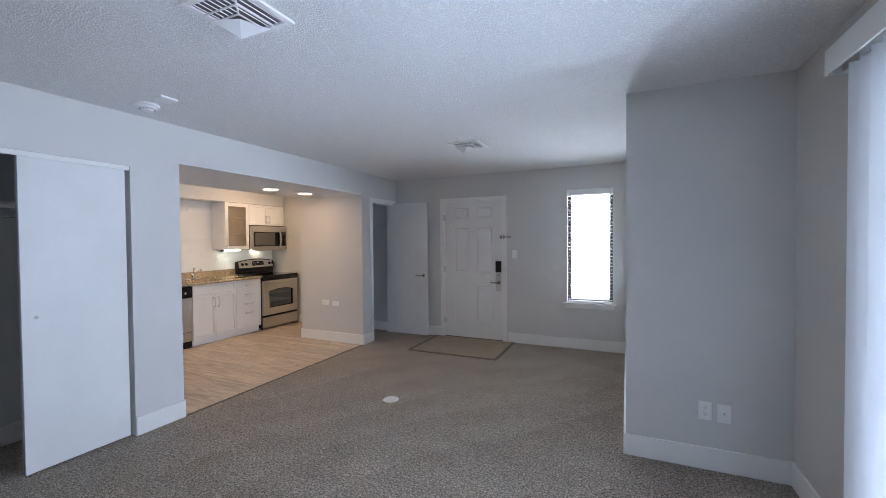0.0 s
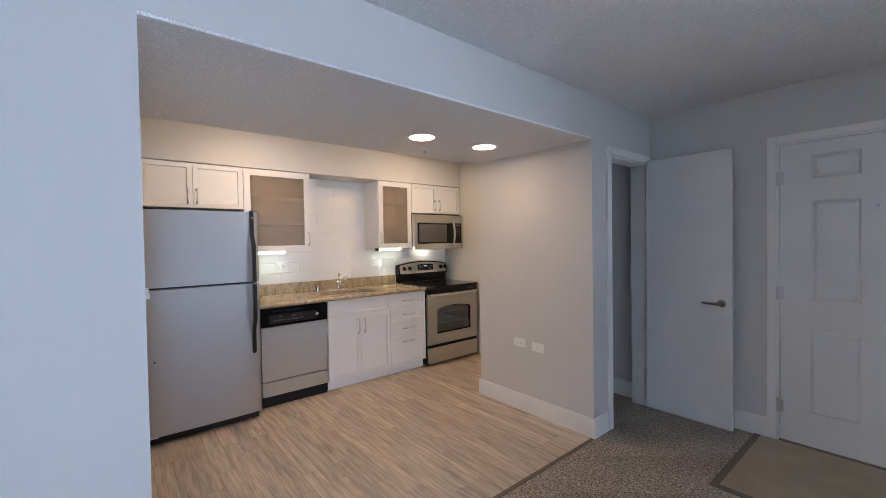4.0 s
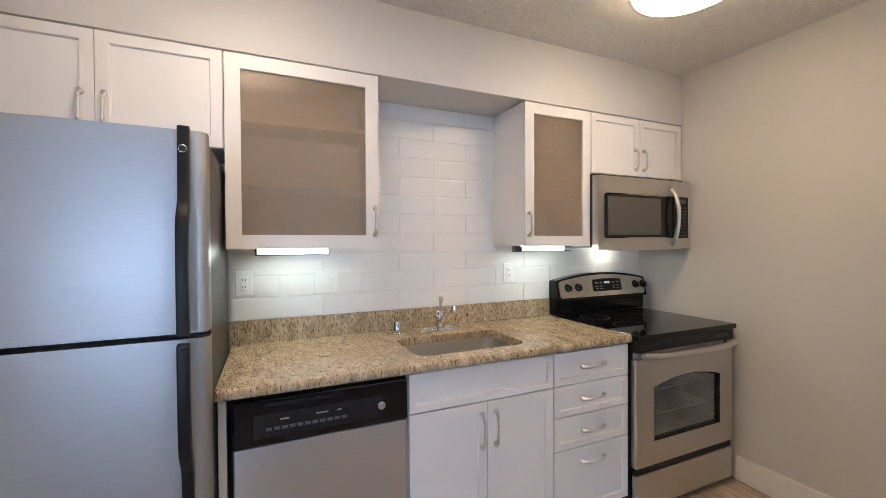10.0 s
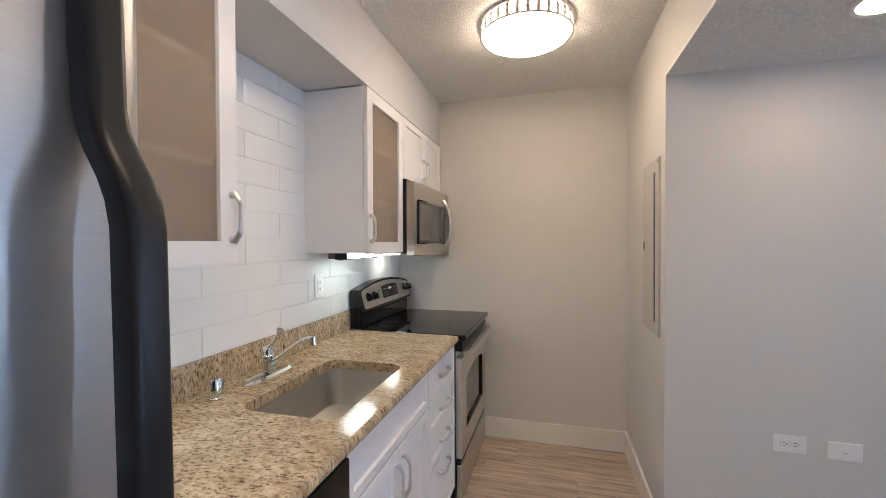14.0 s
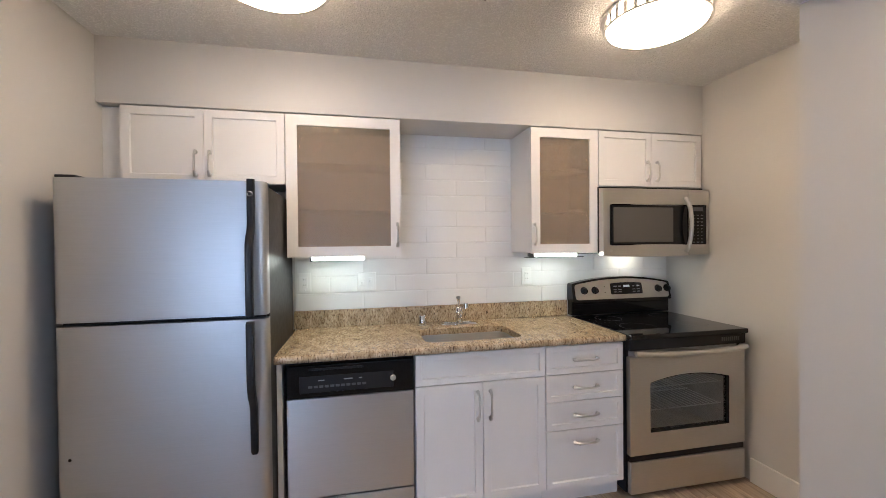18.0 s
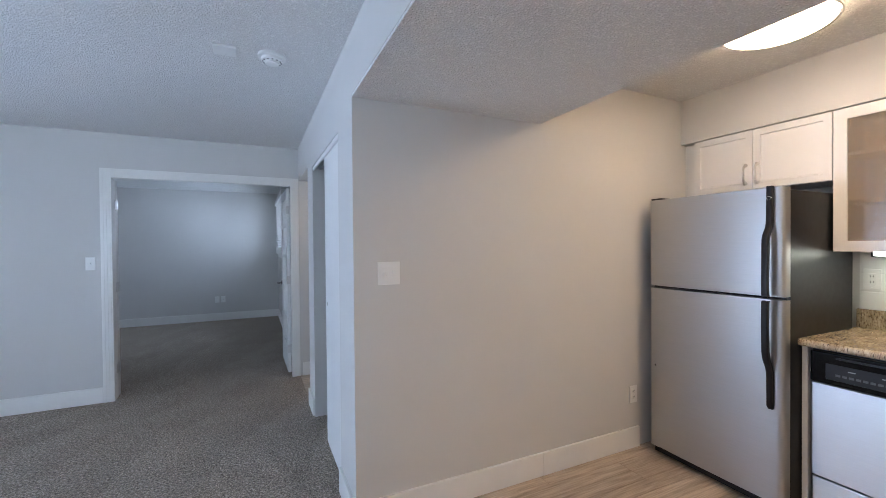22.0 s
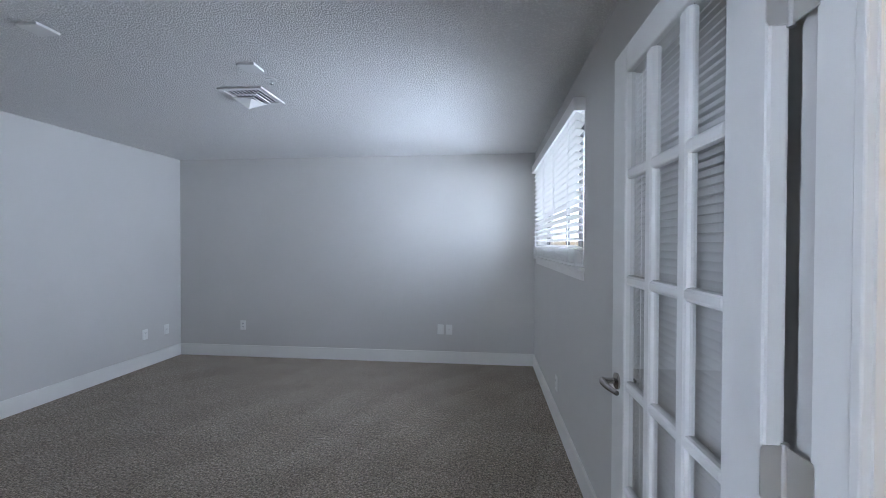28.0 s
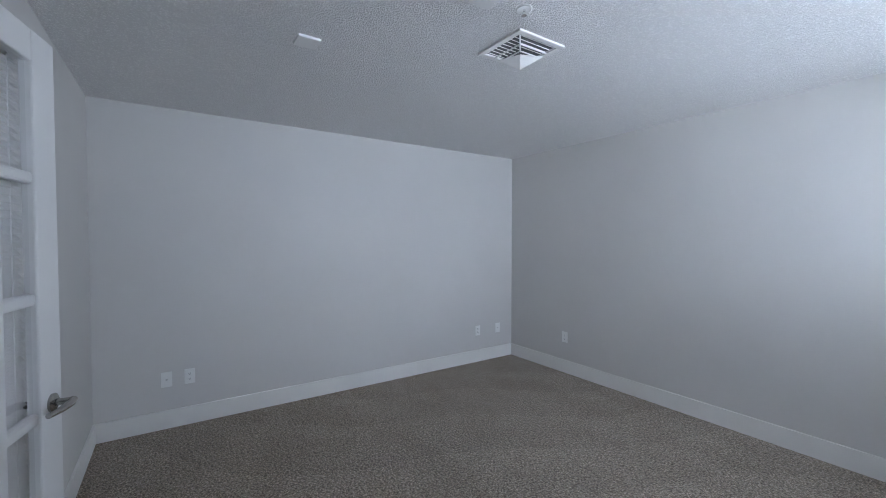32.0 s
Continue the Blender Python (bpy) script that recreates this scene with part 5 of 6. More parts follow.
part("rail", solid(W - 0.11, W - 0.020, 0.832, 1.928, 2.034, 2.044), GREY_PLASTIC, track, "grey metal rail")
part("rib", solid(W - 0.060, W - 0.056, 0.832, 1.928, 2.020, 2.034), GREY_PLASTIC, track)
for k, (x0, y0, y1) in enumerate(((W - 0.052, 1.318, 1.905), (W - 0.098, 1.335, 1.922))):
    s = thing("sliding_door", (x0, y0, 0), "flush white sliding closet door with a round finger pull", "door", "closet sliding doors")
    part("panel", solid(x0, x0 + 0.033, y0, y1, 0.014, 2.024, bevel=0.002), DOOR, s)
    if k == 0:
        bm = bmesh.new()
        lathe(bm, [(0.012, 0.0), (0.012, 0.0016), (0.009, 0.0016), (0.008, 0.0004)], (x0 + 0.033, 1.386, 0.998), "x", 24)
        part("finger_pull", bm, PANEL_GREY, s, "round metal finger pull", smooth=True)
        part("edge_strip", solid(x0 + 0.002, x0 + 0.031, y0 - 0.003, y0, 0.02, 2.02), GREY_PLASTIC, s)
shelf = thing("closet_shelf", (-3.9, 1.4, 1.70), "white closet shelf with hanging rod", "shelf")
part("board", solid(-4.06, -3.72, 0.60, KS - 0.12, 1.735, 1.753), TRIM, shelf)
bm = bmesh.new()
tube(bm, [(-3.78, 0.60, 1.66), (-3.78, KS - 0.12, 1.66)], 0.016, 14)
part("rod", bm, CHROME, shelf, "chrome hanging rod", smooth=True)
for y in (0.62, KS - 0.145):
    part("bracket", solid(-4.05, -3.74, y, y + 0.012, 1.64, 1.735), TRIM, shelf)

# french doors to the bedroom
casing("door_trim_french", "y", S1, 0.018, -3.236, -1.716, 2.035, 0.084, "white fluted casing round the french doors", True)
jamb = lining("y", -0.408, S1, -3.254, -1.698, 2.052, 0.014)
part("rabbet", solid(-1.7115, -1.699, S2 - 0.001, -0.4085, 0.0, 2.03), TRIM, jamb)
part("rabbet", solid(-3.247, -1.706, S2 - 0.001, -0.412, 2.044, 2.051), TRIM, jamb)
for z in (0.275, 1.030, 1.795):
    hinge(jamb, (-1.7150, -0.459, z), (0, 1, 0), (-0.201, -0.980, 0), 0.040)


def french_leaf(m, mirrored, lever_z, label):
    """A fifteen-pane leaf built from its hinge edge along local x, with a slatted blind on its back (local +y)."""
    t = thing("french_door", (0, 0, 0), label, "door", "french doors", kind="structure")
    w, h, d = 0.745, 2.030, 0.035
    sw, tr, br, mun, bar = 0.116, 0.090, 0.285, 0.048, 0.034
    z0 = 0.012
    for nm, dims in (("stile", (0, sw, 0, d, z0, h)), ("stile", (w - sw, w, 0, d, z0, h)), ("rail", (sw, w - sw, 0, d, h - tr, h)), ("rail", (sw, w - sw, 0, d, z0, z0 + br))):
        part(nm, solid(*dims, bevel=0.006), DOOR, t)
    cw = (w - 2 * sw - 2 * mun) / 3
    rh = (h - tr - z0 - br - 4 * bar) / 5
    for c in range(2):
        x = sw + cw * (c + 1) + mun * c
        bm = solid(x, x + mun, 0.002, d - 0.002, z0 + br, h - tr, bevel=0.011)
        part("muntin", bm, DOOR, t)
    for r in range(4):
        z = z0 + br + rh * (r + 1) + bar * r
        part("muntin", solid(sw, w - sw, 0.0030, d - 0.0030, z, z + bar, bevel=0.009), DOOR, t)
    for c in range(3):
        for r in range(5):
            x, z = sw + c * (cw + mun), z0 + br + r * (rh + bar)
            p = part("pane", solid(x - 0.003, x + cw + 0.003, d / 2 - 0.002, d / 2 + 0.002, z - 0.003, z + rh + 0.003), CLEAR, t)
            p.visible_shadow = False
    lever(t, (w - 0.060, 0, lever_z), (0, -1, 0), (-1, 0, 0))
    lever(t, (w - 0.060, d, lever_z), (0, 1, 0), (-1, 0, 0))
    part("latch_plate", solid(w - 0.0005, w + 0.0015, 0.007, 0.028, lever_z - 0.03, lever_z + 0.03), NICKEL, t)
    blind = part("blind_headrail", solid(sw - 0.03, w - sw + 0.03, d + 0.004, d + 0.032, h - tr + 0.01, h - tr + 0.04, bevel=0.002), PLASTIC, t, "white mini-blind headrail")
    slat = bmesh.new()
    tilt = radians(52)
    sx0, sx1 = sw - 0.028, w - sw + 0.028
    ring = []
    for k in range(5):
        s = (k / 4 - 0.5) * 0.025
        crown = 0.0016 * (1 - (2 * k / 4 - 1) ** 2)
        ring.append((s * math.cos(tilt) - crown * math.sin(tilt), s * math.sin(tilt) + crown * math.cos(tilt)))
    va = [slat.verts.new((sx0, d + 0.019 + y, z)) for y, z in ring]
    vb = [slat.verts.new((sx1, d + 0.019 + y, z)) for y, z in ring]
    for k in range(4):
        slat.faces.new((va[k], va[k + 1], vb[k + 1], vb[k]))
    first = part("slat", slat, SLAT, blind, smooth=True)
    zz = h - tr
    k = 0
    while zz - 0.021 * k > z0 + br - 0.04:
        z = zz - 0.021 * k
        if k == 0:
            first.location.z = z
        else:
            s = new("slat", first.data)
            s.parent = blind
            s.location.z = z
        k += 1
    for x in (sx0 + 0.06, sx1 - 0.06):
        part("ladder_cord", solid(x - 0.0012, x + 0.0012, d + 0.0045, d + 0.0065, z0 + br - 0.04, h - tr + 0.01), PLASTIC, t)
    part("bottom_rail", solid(sx0, sx1, d + 0.010, d + 0.028, z0 + br - 0.06, z0 + br - 0.045), PLASTIC, t)
    for z in (0.275, 1.030, 1.795):
        if mirrored:
            hinge(t, (-0.0020, 0.0335, z), (0, -1, 0), (-1, 0, 0), 0.058)
    t.matrix_basis = m
    return t


# west leaf at a right angle to the wall, east leaf swung back; blinds face the walls
west = Matrix.Translation((-3.205, -0.462, 0)) @ Matrix.Rotation(radians(-89.0), 4, "Z")
french_leaf(west @ Matrix.Diagonal((1, -1, 1, 1)), True, 0.946, "white fifteen-pane french door with blind, opened square")
east = Matrix.Translation((-1.713, -0.463, 0)) @ Matrix.Rotation(radians(-12.3), 4, "Z")
french_leaf(east @ Matrix.Diagonal((1, 1, 1, 1)) @ Matrix.Translation((0, -0.035, 0)), False, 0.974, "white fifteen-pane french door with blind, swung back")


def horizontal_blind(name, label, axis, u0, u1, z0, z1, depth, out, pitch, tilt, width=0.05, stack=0, valance=None):
    """A two-inch slat blind. axis: the way the slats run. depth: its place across the wall; out: which way the room lies."""
    t = thing(name, (0, 0, 0), label, "window blind")

    def place(u, v, z):
        return (u, depth + v * out, z) if axis == "x" else (depth + v * out, u, z)

    def bar(part_name, a, b, v0, v1, c, d, mat, bevel=0.002, text=""):
        p, q = place(a, v0, c), place(b, v1, d)
        lo = [min(m, n) for m, n in zip(p, q)]
        hi = [max(m, n) for m, n in zip(p, q)]
        return part(part_name, solid(lo[0], hi[0], lo[1], hi[1], lo[2], hi[2], bevel=bevel), mat, t, text)

    bar("headrail", u0, u1, -0.025, 0.025, z1 - 0.045, z1, PLASTIC)
    if valance:
        bar("valance", valance[0], valance[1], 0.030, 0.042, z1 - 0.065, z1 + 0.012, PLASTIC, 0.003, "white valance strip")
        for e in valance[:2]:
            s = 0.01 if e == min(valance[:2]) else -0.01
            bar("valance_return", e, e + s, -0.026, 0.030, z1 - 0.065, z1 + 0.012, PLASTIC)
    ring = []
    for k in range(6):
        s = (k / 5 - 0.5) * width
        crown = 0.003 * (1 - (2 * k / 5 - 1) ** 2)
        ring.append((s * math.cos(tilt) - crown * math.sin(tilt), s * math.sin(tilt) + crown * math.cos(tilt)))
    bm = bmesh.new()
    rows = []
    for off in (0.0013, -0.0013):
        rows.append([[bm.verts.new(place(u, v, z + off)) for v, z in ring] for u in (u0, u1)])
    (a, b), (c, d) = rows
    for k in range(5):
        bm.faces.new((a[k], a[k + 1], b[k + 1], b[k]))
        bm.faces.new((c[k], d[k], d[k + 1], c[k + 1]))
    for p, q in ((0, 0), (5, 5)):
        bm.faces.new((a[p], b[p], d[p], c[p]))
    for e, g in ((a, c), (b, d)):
        bm.faces.new(e + g[::-1])
    first = part("slat", bm, SLAT, t, smooth=True)
    n = int((z1 - 0.07 - z0 - 0.03 - stack * 0.006) / pitch)
    zs = [z1 - 0.075 - pitch * k for k in range(n + 1)]
    first.location.z += zs[0]
    for z in zs[1:]:
        s = new("slat", first.data)
        s.parent = t
        s.location = first.location
        s.location.z = first.location.z - zs[0] + z
    for k in range(stack):
        bar("stacked_slat", u0, u1, -0.025, 0.025, z0 + 0.022 + 0.0058 * k, z0 + 0.0255 + 0.0058 * k, PLASTIC, 0.0)
    bar("bottom_rail", u0, u1, -0.025, 0.025, z0, z0 + 0.019, PLASTIC, 0.004)
    count = 2 if u1 - u0 < 1 else 4
    for k in range(count):
        u = u0 + (u1 - u0) * (0.10 + 0.80 * k / (count - 1))
        bar("ladder_cord", u - 0.0015, u + 0.0015, 0.024, 0.027, z0 + 0.01, z1 - 0.02, PLASTIC, 0.0)
        bar("ladder_cord", u - 0.0015, u + 0.0015, -0.027, -0.024, z0 + 0.01, z1 - 0.02, PLASTIC, 0.0)
    return t, bar


FRAME_DARK = plain("window_frame_bronze", (0.05, 0.045, 0.04), 0.45)
FRAME_GREY = plain("window_frame_aluminium", (0.16, 0.16, 0.165), 0.45, 0.3)
FRAME_WHITE = plain("window_frame_white", (0.75, 0.75, 0.74), 0.4)


def window(name, label, axis, wall_face, out, u0, u1, z0, z1, bars, material, recess=0.10):
    """A framed window set back in its opening: frame, bars and panes."""
    t = thing(name, (0, 0, 0), label, "window", kind="structure")
    lo, hi = sorted((wall_face - out * recess, wall_face - out * (recess + 0.03)))

    def bar(nm, a, b, c, d, mat=material, shrink=0.0):
        dims = (lo + shrink, hi - shrink)
        bm = solid(a, b, dims[0], dims[1], c, d, bevel=0.0 if shrink else 0.002) if axis == "x" else solid(dims[0], dims[1], a, b, c, d, bevel=0.0 if shrink else 0.002)
        return part(nm, bm, mat, t)

    f = 0.045
    bar("frame", u0, u0 + f, z0, z1)
    bar("frame", u1 - f, u1, z0, z1)
    bar("frame", u0 + f, u1 - f, z0, z0 + f)
    bar("frame", u0 + f, u1 - f, z1 - f, z1)
    xs = [u0 + f] + sorted(bars) + [u1 - f]
    for b in bars:
        bar("mullion", b - 0.022, b + 0.022, z0 + f, z1 - f)
    for a, b in zip(xs, xs[1:]):
        p = bar("pane", a, b, z0 + f, z1 - f, CLEAR, 0.012)
        p.visible_shadow = False
    return t


# north window
window("window_1", "tall narrow window beside the entry door", "x", KN, -1, -0.655, -0.085, 0.615, 2.125, [], FRAME_DARK)
horizontal_blind("window_blind", "white horizontal slat blind, lowered, glowing with daylight", "x", -0.650, -0.090, 0.626, 2.118, KN + 0.035, -1, 0.0445, radians(9), valance=(-0.652, -0.088, 0))
sill = thing("window_sill", (-0.37, KN, 0.6), "white painted window sill with apron", "window sill", kind="structure")
part("stool", solid(-0.695, -0.045, KN - 0.040, KN + 0.09, 0.600, 0.620, bevel=0.005, segments=3), TRIM, sill)
part("apron", solid(-0.675, -0.065, KN - 0.014, KN, 0.548, 0.600, bevel=0.002), TRIM, sill)
bm = bmesh.new()
tube(bm, [(-0.600, KN - 0.006, 2.04), (-0.600, KN - 0.008, 1.52)], 0.0035, 8)
single("blind_wand", bm, PLASTIC, "thin clear tilt wand hanging by the window blind", "blind wand")

# bedroom window
window("window_2", "wide sliding bedroom window", "y", BW, 1, -4.19, -2.15, 1.265, 2.21, [-3.17, -2.72], FRAME_GREY)
horizontal_blind("window_blind", "wide white horizontal slat blind, tilted open, lower slats stacked", "y", -4.185, -2.155, 1.2715, 2.225, BW + 0.024, 1, 0.045, radians(20), stack=14, valance=(-4.22, -2.13, 0))
sill = thing("window_sill", (BW, -3.17, 1.25), "white painted bedroom window sill with apron", "window sill", kind="structure")
part("stool", solid(BW - 0.09, BW + 0.042, -4.225, -2.118, 1.246, 1.268, bevel=0.005, segments=3), TRIM, sill)
part("apron", solid(BW, BW + 0.014, -4.20, -2.135, 1.192, 1.246, bevel=0.002), TRIM, sill)

# sliding glass door and its vertical blind
slider = thing("sliding_glass_door", (1.04, 1.335, 0), "white framed sliding glass door behind vertical blinds", "door", kind="structure")
for nm, dims in (("frame", (1.0, 1.09, 0.452, 0.50, 0.0, 2.068)), ("frame", (1.0, 1.09, 2.17, 2.218, 0.0, 2.068)), ("frame", (1.0, 1.09, 0.50, 2.17, 2.02, 2.068)), ("frame", (1.0, 1.09, 0.50, 2.17, 0.0, 0.03)),
                 ("stile", (1.02, 1.05, 0.50, 0.56, 0.03, 2.02)), ("stile", (1.02, 1.05, 1.30, 1.37, 0.03, 2.02)), ("stile", (1.056, 1.085, 1.31, 1.38, 0.03, 2.02)), ("stile", (1.056, 1.085, 2.11, 2.17, 0.03, 2.02))):
    part(nm, solid(*dims, bevel=0.002), FRAME_WHITE, slider)
for x0, y0, y1 in ((1.032, 0.56, 1.30), (1.068, 1.38, 2.11)):
    p = part("pane", solid(x0, x0 + 0.006, y0, y1, 0.03, 2.02), CLEAR, slider)
    p.visible_shadow = False
vb = thing("vertical_blind", (0.92, 1.33, 2.14), "white vertical blind with valance, vanes half open", "window blind")
part("valance", solid(0.842, 0.852, 0.30, 2.375, 2.145, 2.252, bevel=0.003), PLASTIC, vb, "white valance board")
part("valance_return", solid(0.852, 0.979, 2.365, 2.375, 2.145, 2.252, bevel=0.002), PLASTIC, vb)
part("head_track", solid(0.895, 0.935, 0.31, 2.36, 2.150, 2.185, bevel=0.002), PLASTIC, vb)
bm = bmesh.new()
ang = radians(105)
cols = []
for k in range(6):
    s = (k / 5 - 0.5) * 0.089
    crown = 0.006 * (1 - (2 * k / 5 - 1) ** 2)
    cols.append((s * math.sin(ang) + crown * math.cos(ang), s * math.cos(ang) - crown * math.sin(ang)))
va = [bm.verts.new((0.915 + x, 2.235 + y, 0.035)) for x, y in cols]
vc = [bm.verts.new((0.915 + x, 2.235 + y, 2.150)) for x, y in cols]
for k in range(5):
    bm.faces.new((va[k], va[k + 1], vc[k + 1], vc[k]))
vane = part("vane", bm, VANE, vb, smooth=True)
for k in range(1, 24):
    v = new("vane", vane.data)
    v.parent = vb
    v.location = (0, -0.079 * k, 0)

# plain bright distance outside the windows
BACK = glow("bright_distance", (0.97, 0.98, 1.0), 1.15)
BACK_LOW = glow("bright_yard", (0.86, 0.90, 0.93), 0.95)
for nm, dims in (("backdrop_north", (-6, 5, 9.0, 9.05)), ("backdrop_west", (-7.55, -7.5, -9, 2.5)), ("backdrop_east", (4.5, 4.55, -4, 6))):
    single(nm, solid(*dims, 1.2, 6.0), BACK, "plain bright sky seen through a window", "backdrop", kind="structure")
    single(nm + "_low", solid(*dims, -0.12, 1.2), BACK_LOW, "plain sunlit yard seen through a window", "backdrop", kind="structure")

# ---- outlets, switches, detectors, vents ----
FACING = {"e": 0, "n": 90, "w": 180, "s": -90}
MADE = {}


def plate_thing(kind):
    """A wall plate, facing east at the origin."""
    label = {"duplex": "white duplex wall outlet", "toggle": "white single toggle light switch", "double": "white double toggle switch plate",
             "jack": "white wall plate with a small round jack", "rocker": "white rocker light switch plate", "decora": "white square-face wall outlet"}[kind]
    t = thing({"duplex": "wall_outlet", "decora": "wall_outlet", "jack": "jack_plate"}.get(kind, "light_switch"), (0, 0, 0), label,
              {"duplex": "outlet", "decora": "outlet", "jack": "wall plate"}.get(kind, "light switch"), "wall plates")
    half = 0.058 if kind == "double" else 0.036
    part("plate", solid(0.0, 0.006, -half, half, -0.058, 0.058, bevel=0.0025, segments=3), PLASTIC, t)
    if kind == "duplex":
        for z in (-0.020, 0.020):
            f = part("receptacle", solid(0.005, 0.0085, -0.016, 0.016, z - 0.014, z + 0.014, bevel=0.003), PLASTIC, t)
            for y in (-0.006, 0.006):
                part("slot", solid(0.0083, 0.0090, y - 0.0012, y + 0.0012, z - 0.002, z + 0.007), BLACK_SATIN, f)
            part("slot", solid(0.0083, 0.0090, -0.0022, 0.0022, z - 0.0095, z - 0.0055), BLACK_SATIN, f)
        screws = [(0, 0)]
    elif kind == "decora":
        f = part("receptacle", solid(0.005, 0.0085, -0.0165, 0.0165, -0.033, 0.033, bevel=0.002), PLASTIC, t)
        for z in (-0.018, 0.014):
            for y in (-0.006, 0.006):
                part("slot", solid(0.0083, 0.0090, y - 0.0012, y + 0.0012, z - 0.002, z + 0.007), BLACK_SATIN, f)
        screws = [(0, -0.048), (0, 0.048)]
    elif kind == "jack":
        bm = bmesh.new()
        lathe(bm, [(0.007, 0.005), (0.007, 0.010), (0.004, 0.014)], (0, 0, 0), "x", 14)
        part("jack", bm, NICKEL, t, smooth=True)
        screws = [(0, -0.042), (0, 0.042)]
    elif kind == "rocker":
        part("rocker", solid(0.005, 0.010, -0.0165, 0.0165, -0.033, 0.033, bevel=0.003), PLASTIC, t)
        screws = [(0, -0.048), (0, 0.048)]
    else:
        screws = []
        big = kind == "double"
        for y in ((-0.025, 0.025) if big else (0.0,)):
            bw, bh = (0.0155, 0.024) if big else (0.006, 0.013)
            part("bezel", solid(0.005, 0.0078, y - bw, y + bw, -bh, bh, bevel=0.001), PLASTIC, t)
            tw, tz0, tz1 = (0.008, -0.016, 0.004) if big and y < 0 else (0.008, -0.004, 0.016) if big else (0.0045, -0.002, 0.009)
            part("toggle", solid(0.006, 0.020, y - tw, y + tw, tz0, tz1, bevel=0.002), PLASTIC, t)
            screws += [(y, -0.038), (y, 0.038)] if big else [(y, -0.030), (y, 0.030)]
    for y, z in screws:
        bm = bmesh.new()
        lathe(bm, [(0.003, 0.0055), (0.0025, 0.0072)], (0, y, z), "x", 10)
        part("screw", bm, PLASTIC, t)
    return t


def plate(kind, x, y, z, facing, sideways=False):
    m = pose(x, y, z, 90 if sideways else 0, 0, FACING[facing]) if not sideways else pose(x, y, z, 0, 0, FACING[facing]) @ pose(0, 0, 0, 90, 0, 0)
    if kind not in MADE:
        MADE[kind] = plate_thing(kind)
        MADE[kind].matrix_basis = m
    else:
        copy_thing(MADE[kind], m)


plate("duplex", 0.531, PY, 0.372, "s")
plate("jack", 0.633, PY, 0.366, "s")
plate("toggle", -1.556, S1, 1.258, "n")
plate("jack", -0.110, S1, 0.597, "n")
plate("duplex", -0.106, S1, 0.362, "n")
plate("toggle", -1.371, KN, 1.261, "s")
plate("duplex", -3.986, 4.85, 0.566, "s", True)
plate("jack", -3.800, 4.85, 0.556, "s", True)
plate("double", -3.497, KS, 1.262, "n")
plate("duplex", -5.232, KS, 0.365, "n")
plate("decora", KW + 0.012, 3.216, 1.186, "e")
plate("double", KW + 0.012, 3.586, 1.181, "e")
plate("decora", KW + 0.012, 4.660, 1.187, "e")
plate("toggle", -3.620, S1, 1.277, "n")
plate("duplex", 0.224, BS, 0.386, "n")
plate("rocker", -2.234, BS, 0.395, "n")
plate("jack", -2.336, BS, 0.395, "n")
plate("jack", BE, -0.892, 0.376, "w")
plate("duplex", BE, -1.043, 0.376, "w")
plate("duplex", BE, -3.928, 0.366, "w")
plate("jack", BE, -4.237, 0.364, "w")
plate("rocker", BW, -1.521, 1.260, "e")
plate("duplex", BW, -2.985, 0.312, "e")


def ceiling_vent(x, y, turn=0):
    """A stamped steel corner diffuser: flange, angled louvres along two sides meeting in a mitre, a folded deflector in the far corner."""
    t = thing("ceiling_vent", (0, 0, 0), "white stamped-steel ceiling air diffuser with corner deflector", "air vent", "ceiling vents")
    a, b, c = 0.158, 0.128, -0.004
    bm = bmesh.new()
    for d in ((-a, a, -a, -b), (-a, a, b, a), (-a, -b, -b, b), (b, a, -b, b)):
        box(bm, *d, -0.012, 0.0, bevel=0.003)
    part("frame", bm, TRIM, t)
    # dark sheet in place of a duct: its colour gives the shade behind the louvres
    part("duct_shade_sheet", solid(-b - 0.004, b + 0.004, -b - 0.004, b + 0.004, -0.0015, -0.0005), DARK_GREY, t, "dark sheet standing in for the shaded duct behind the louvres")

    def plate_of(name, corners, thick=0.0012, label=""):
        bm = bmesh.new()
        f = [bm.verts.new(w) for w in corners]
        g = [bm.verts.new(Vector(w) + Vector((0, 0, thick))) for w in corners]
        bm.faces.new(f)
        bm.faces.new(g[::-1])
        for i in range(len(f)):
            j = (i + 1) % len(f)
            bm.faces.new((f[i], f[j], g[j], g[i]))
        return part(name, bm, TRIM, t, label)

    for k in range(9):
        y0 = -b + 0.014 + 0.0285 * k
        x1 = b if y0 < c - 0.014 else c
        plate_of("louvre", ((-b, y0, -0.002), (x1, y0, -0.002), (x1, y0 + 0.001, -0.006), (-b, y0 + 0.001, -0.006)))
    for p, w in ((-0.066, 0.006), (c - 0.008, 0.006)):
        part("crossbar", solid(p, b, p, p + w, -0.017, -0.012), TRIM, t)
        part("crossbar", solid(p, p + w, p + w, b, -0.017, -0.012), TRIM, t)
    bm = bmesh.new()
    tube(bm, [(-b, -b, -0.012), (c, c, -0.014)], 0.004, 6)
    part("mitre_bar", bm, TRIM, t)
    # an air deflector hangs below the louvres: two folded wings that meet in a low point
    low = (0.060, 0.062, -0.072)
    plate_of("deflector", ((0.022, 0.022, -0.013), (0.140, -0.030, -0.014), low), label="folded white deflector wing")
    plate_of("deflector", ((0.022, 0.022, -0.013), low, (-0.030, 0.140, -0.014)), label="folded white deflector wing")
    t.matrix_basis = pose(x, y, H, 0, 0, turn)
    return t


first_vent = ceiling_vent(-1.420, 1.350, 90)
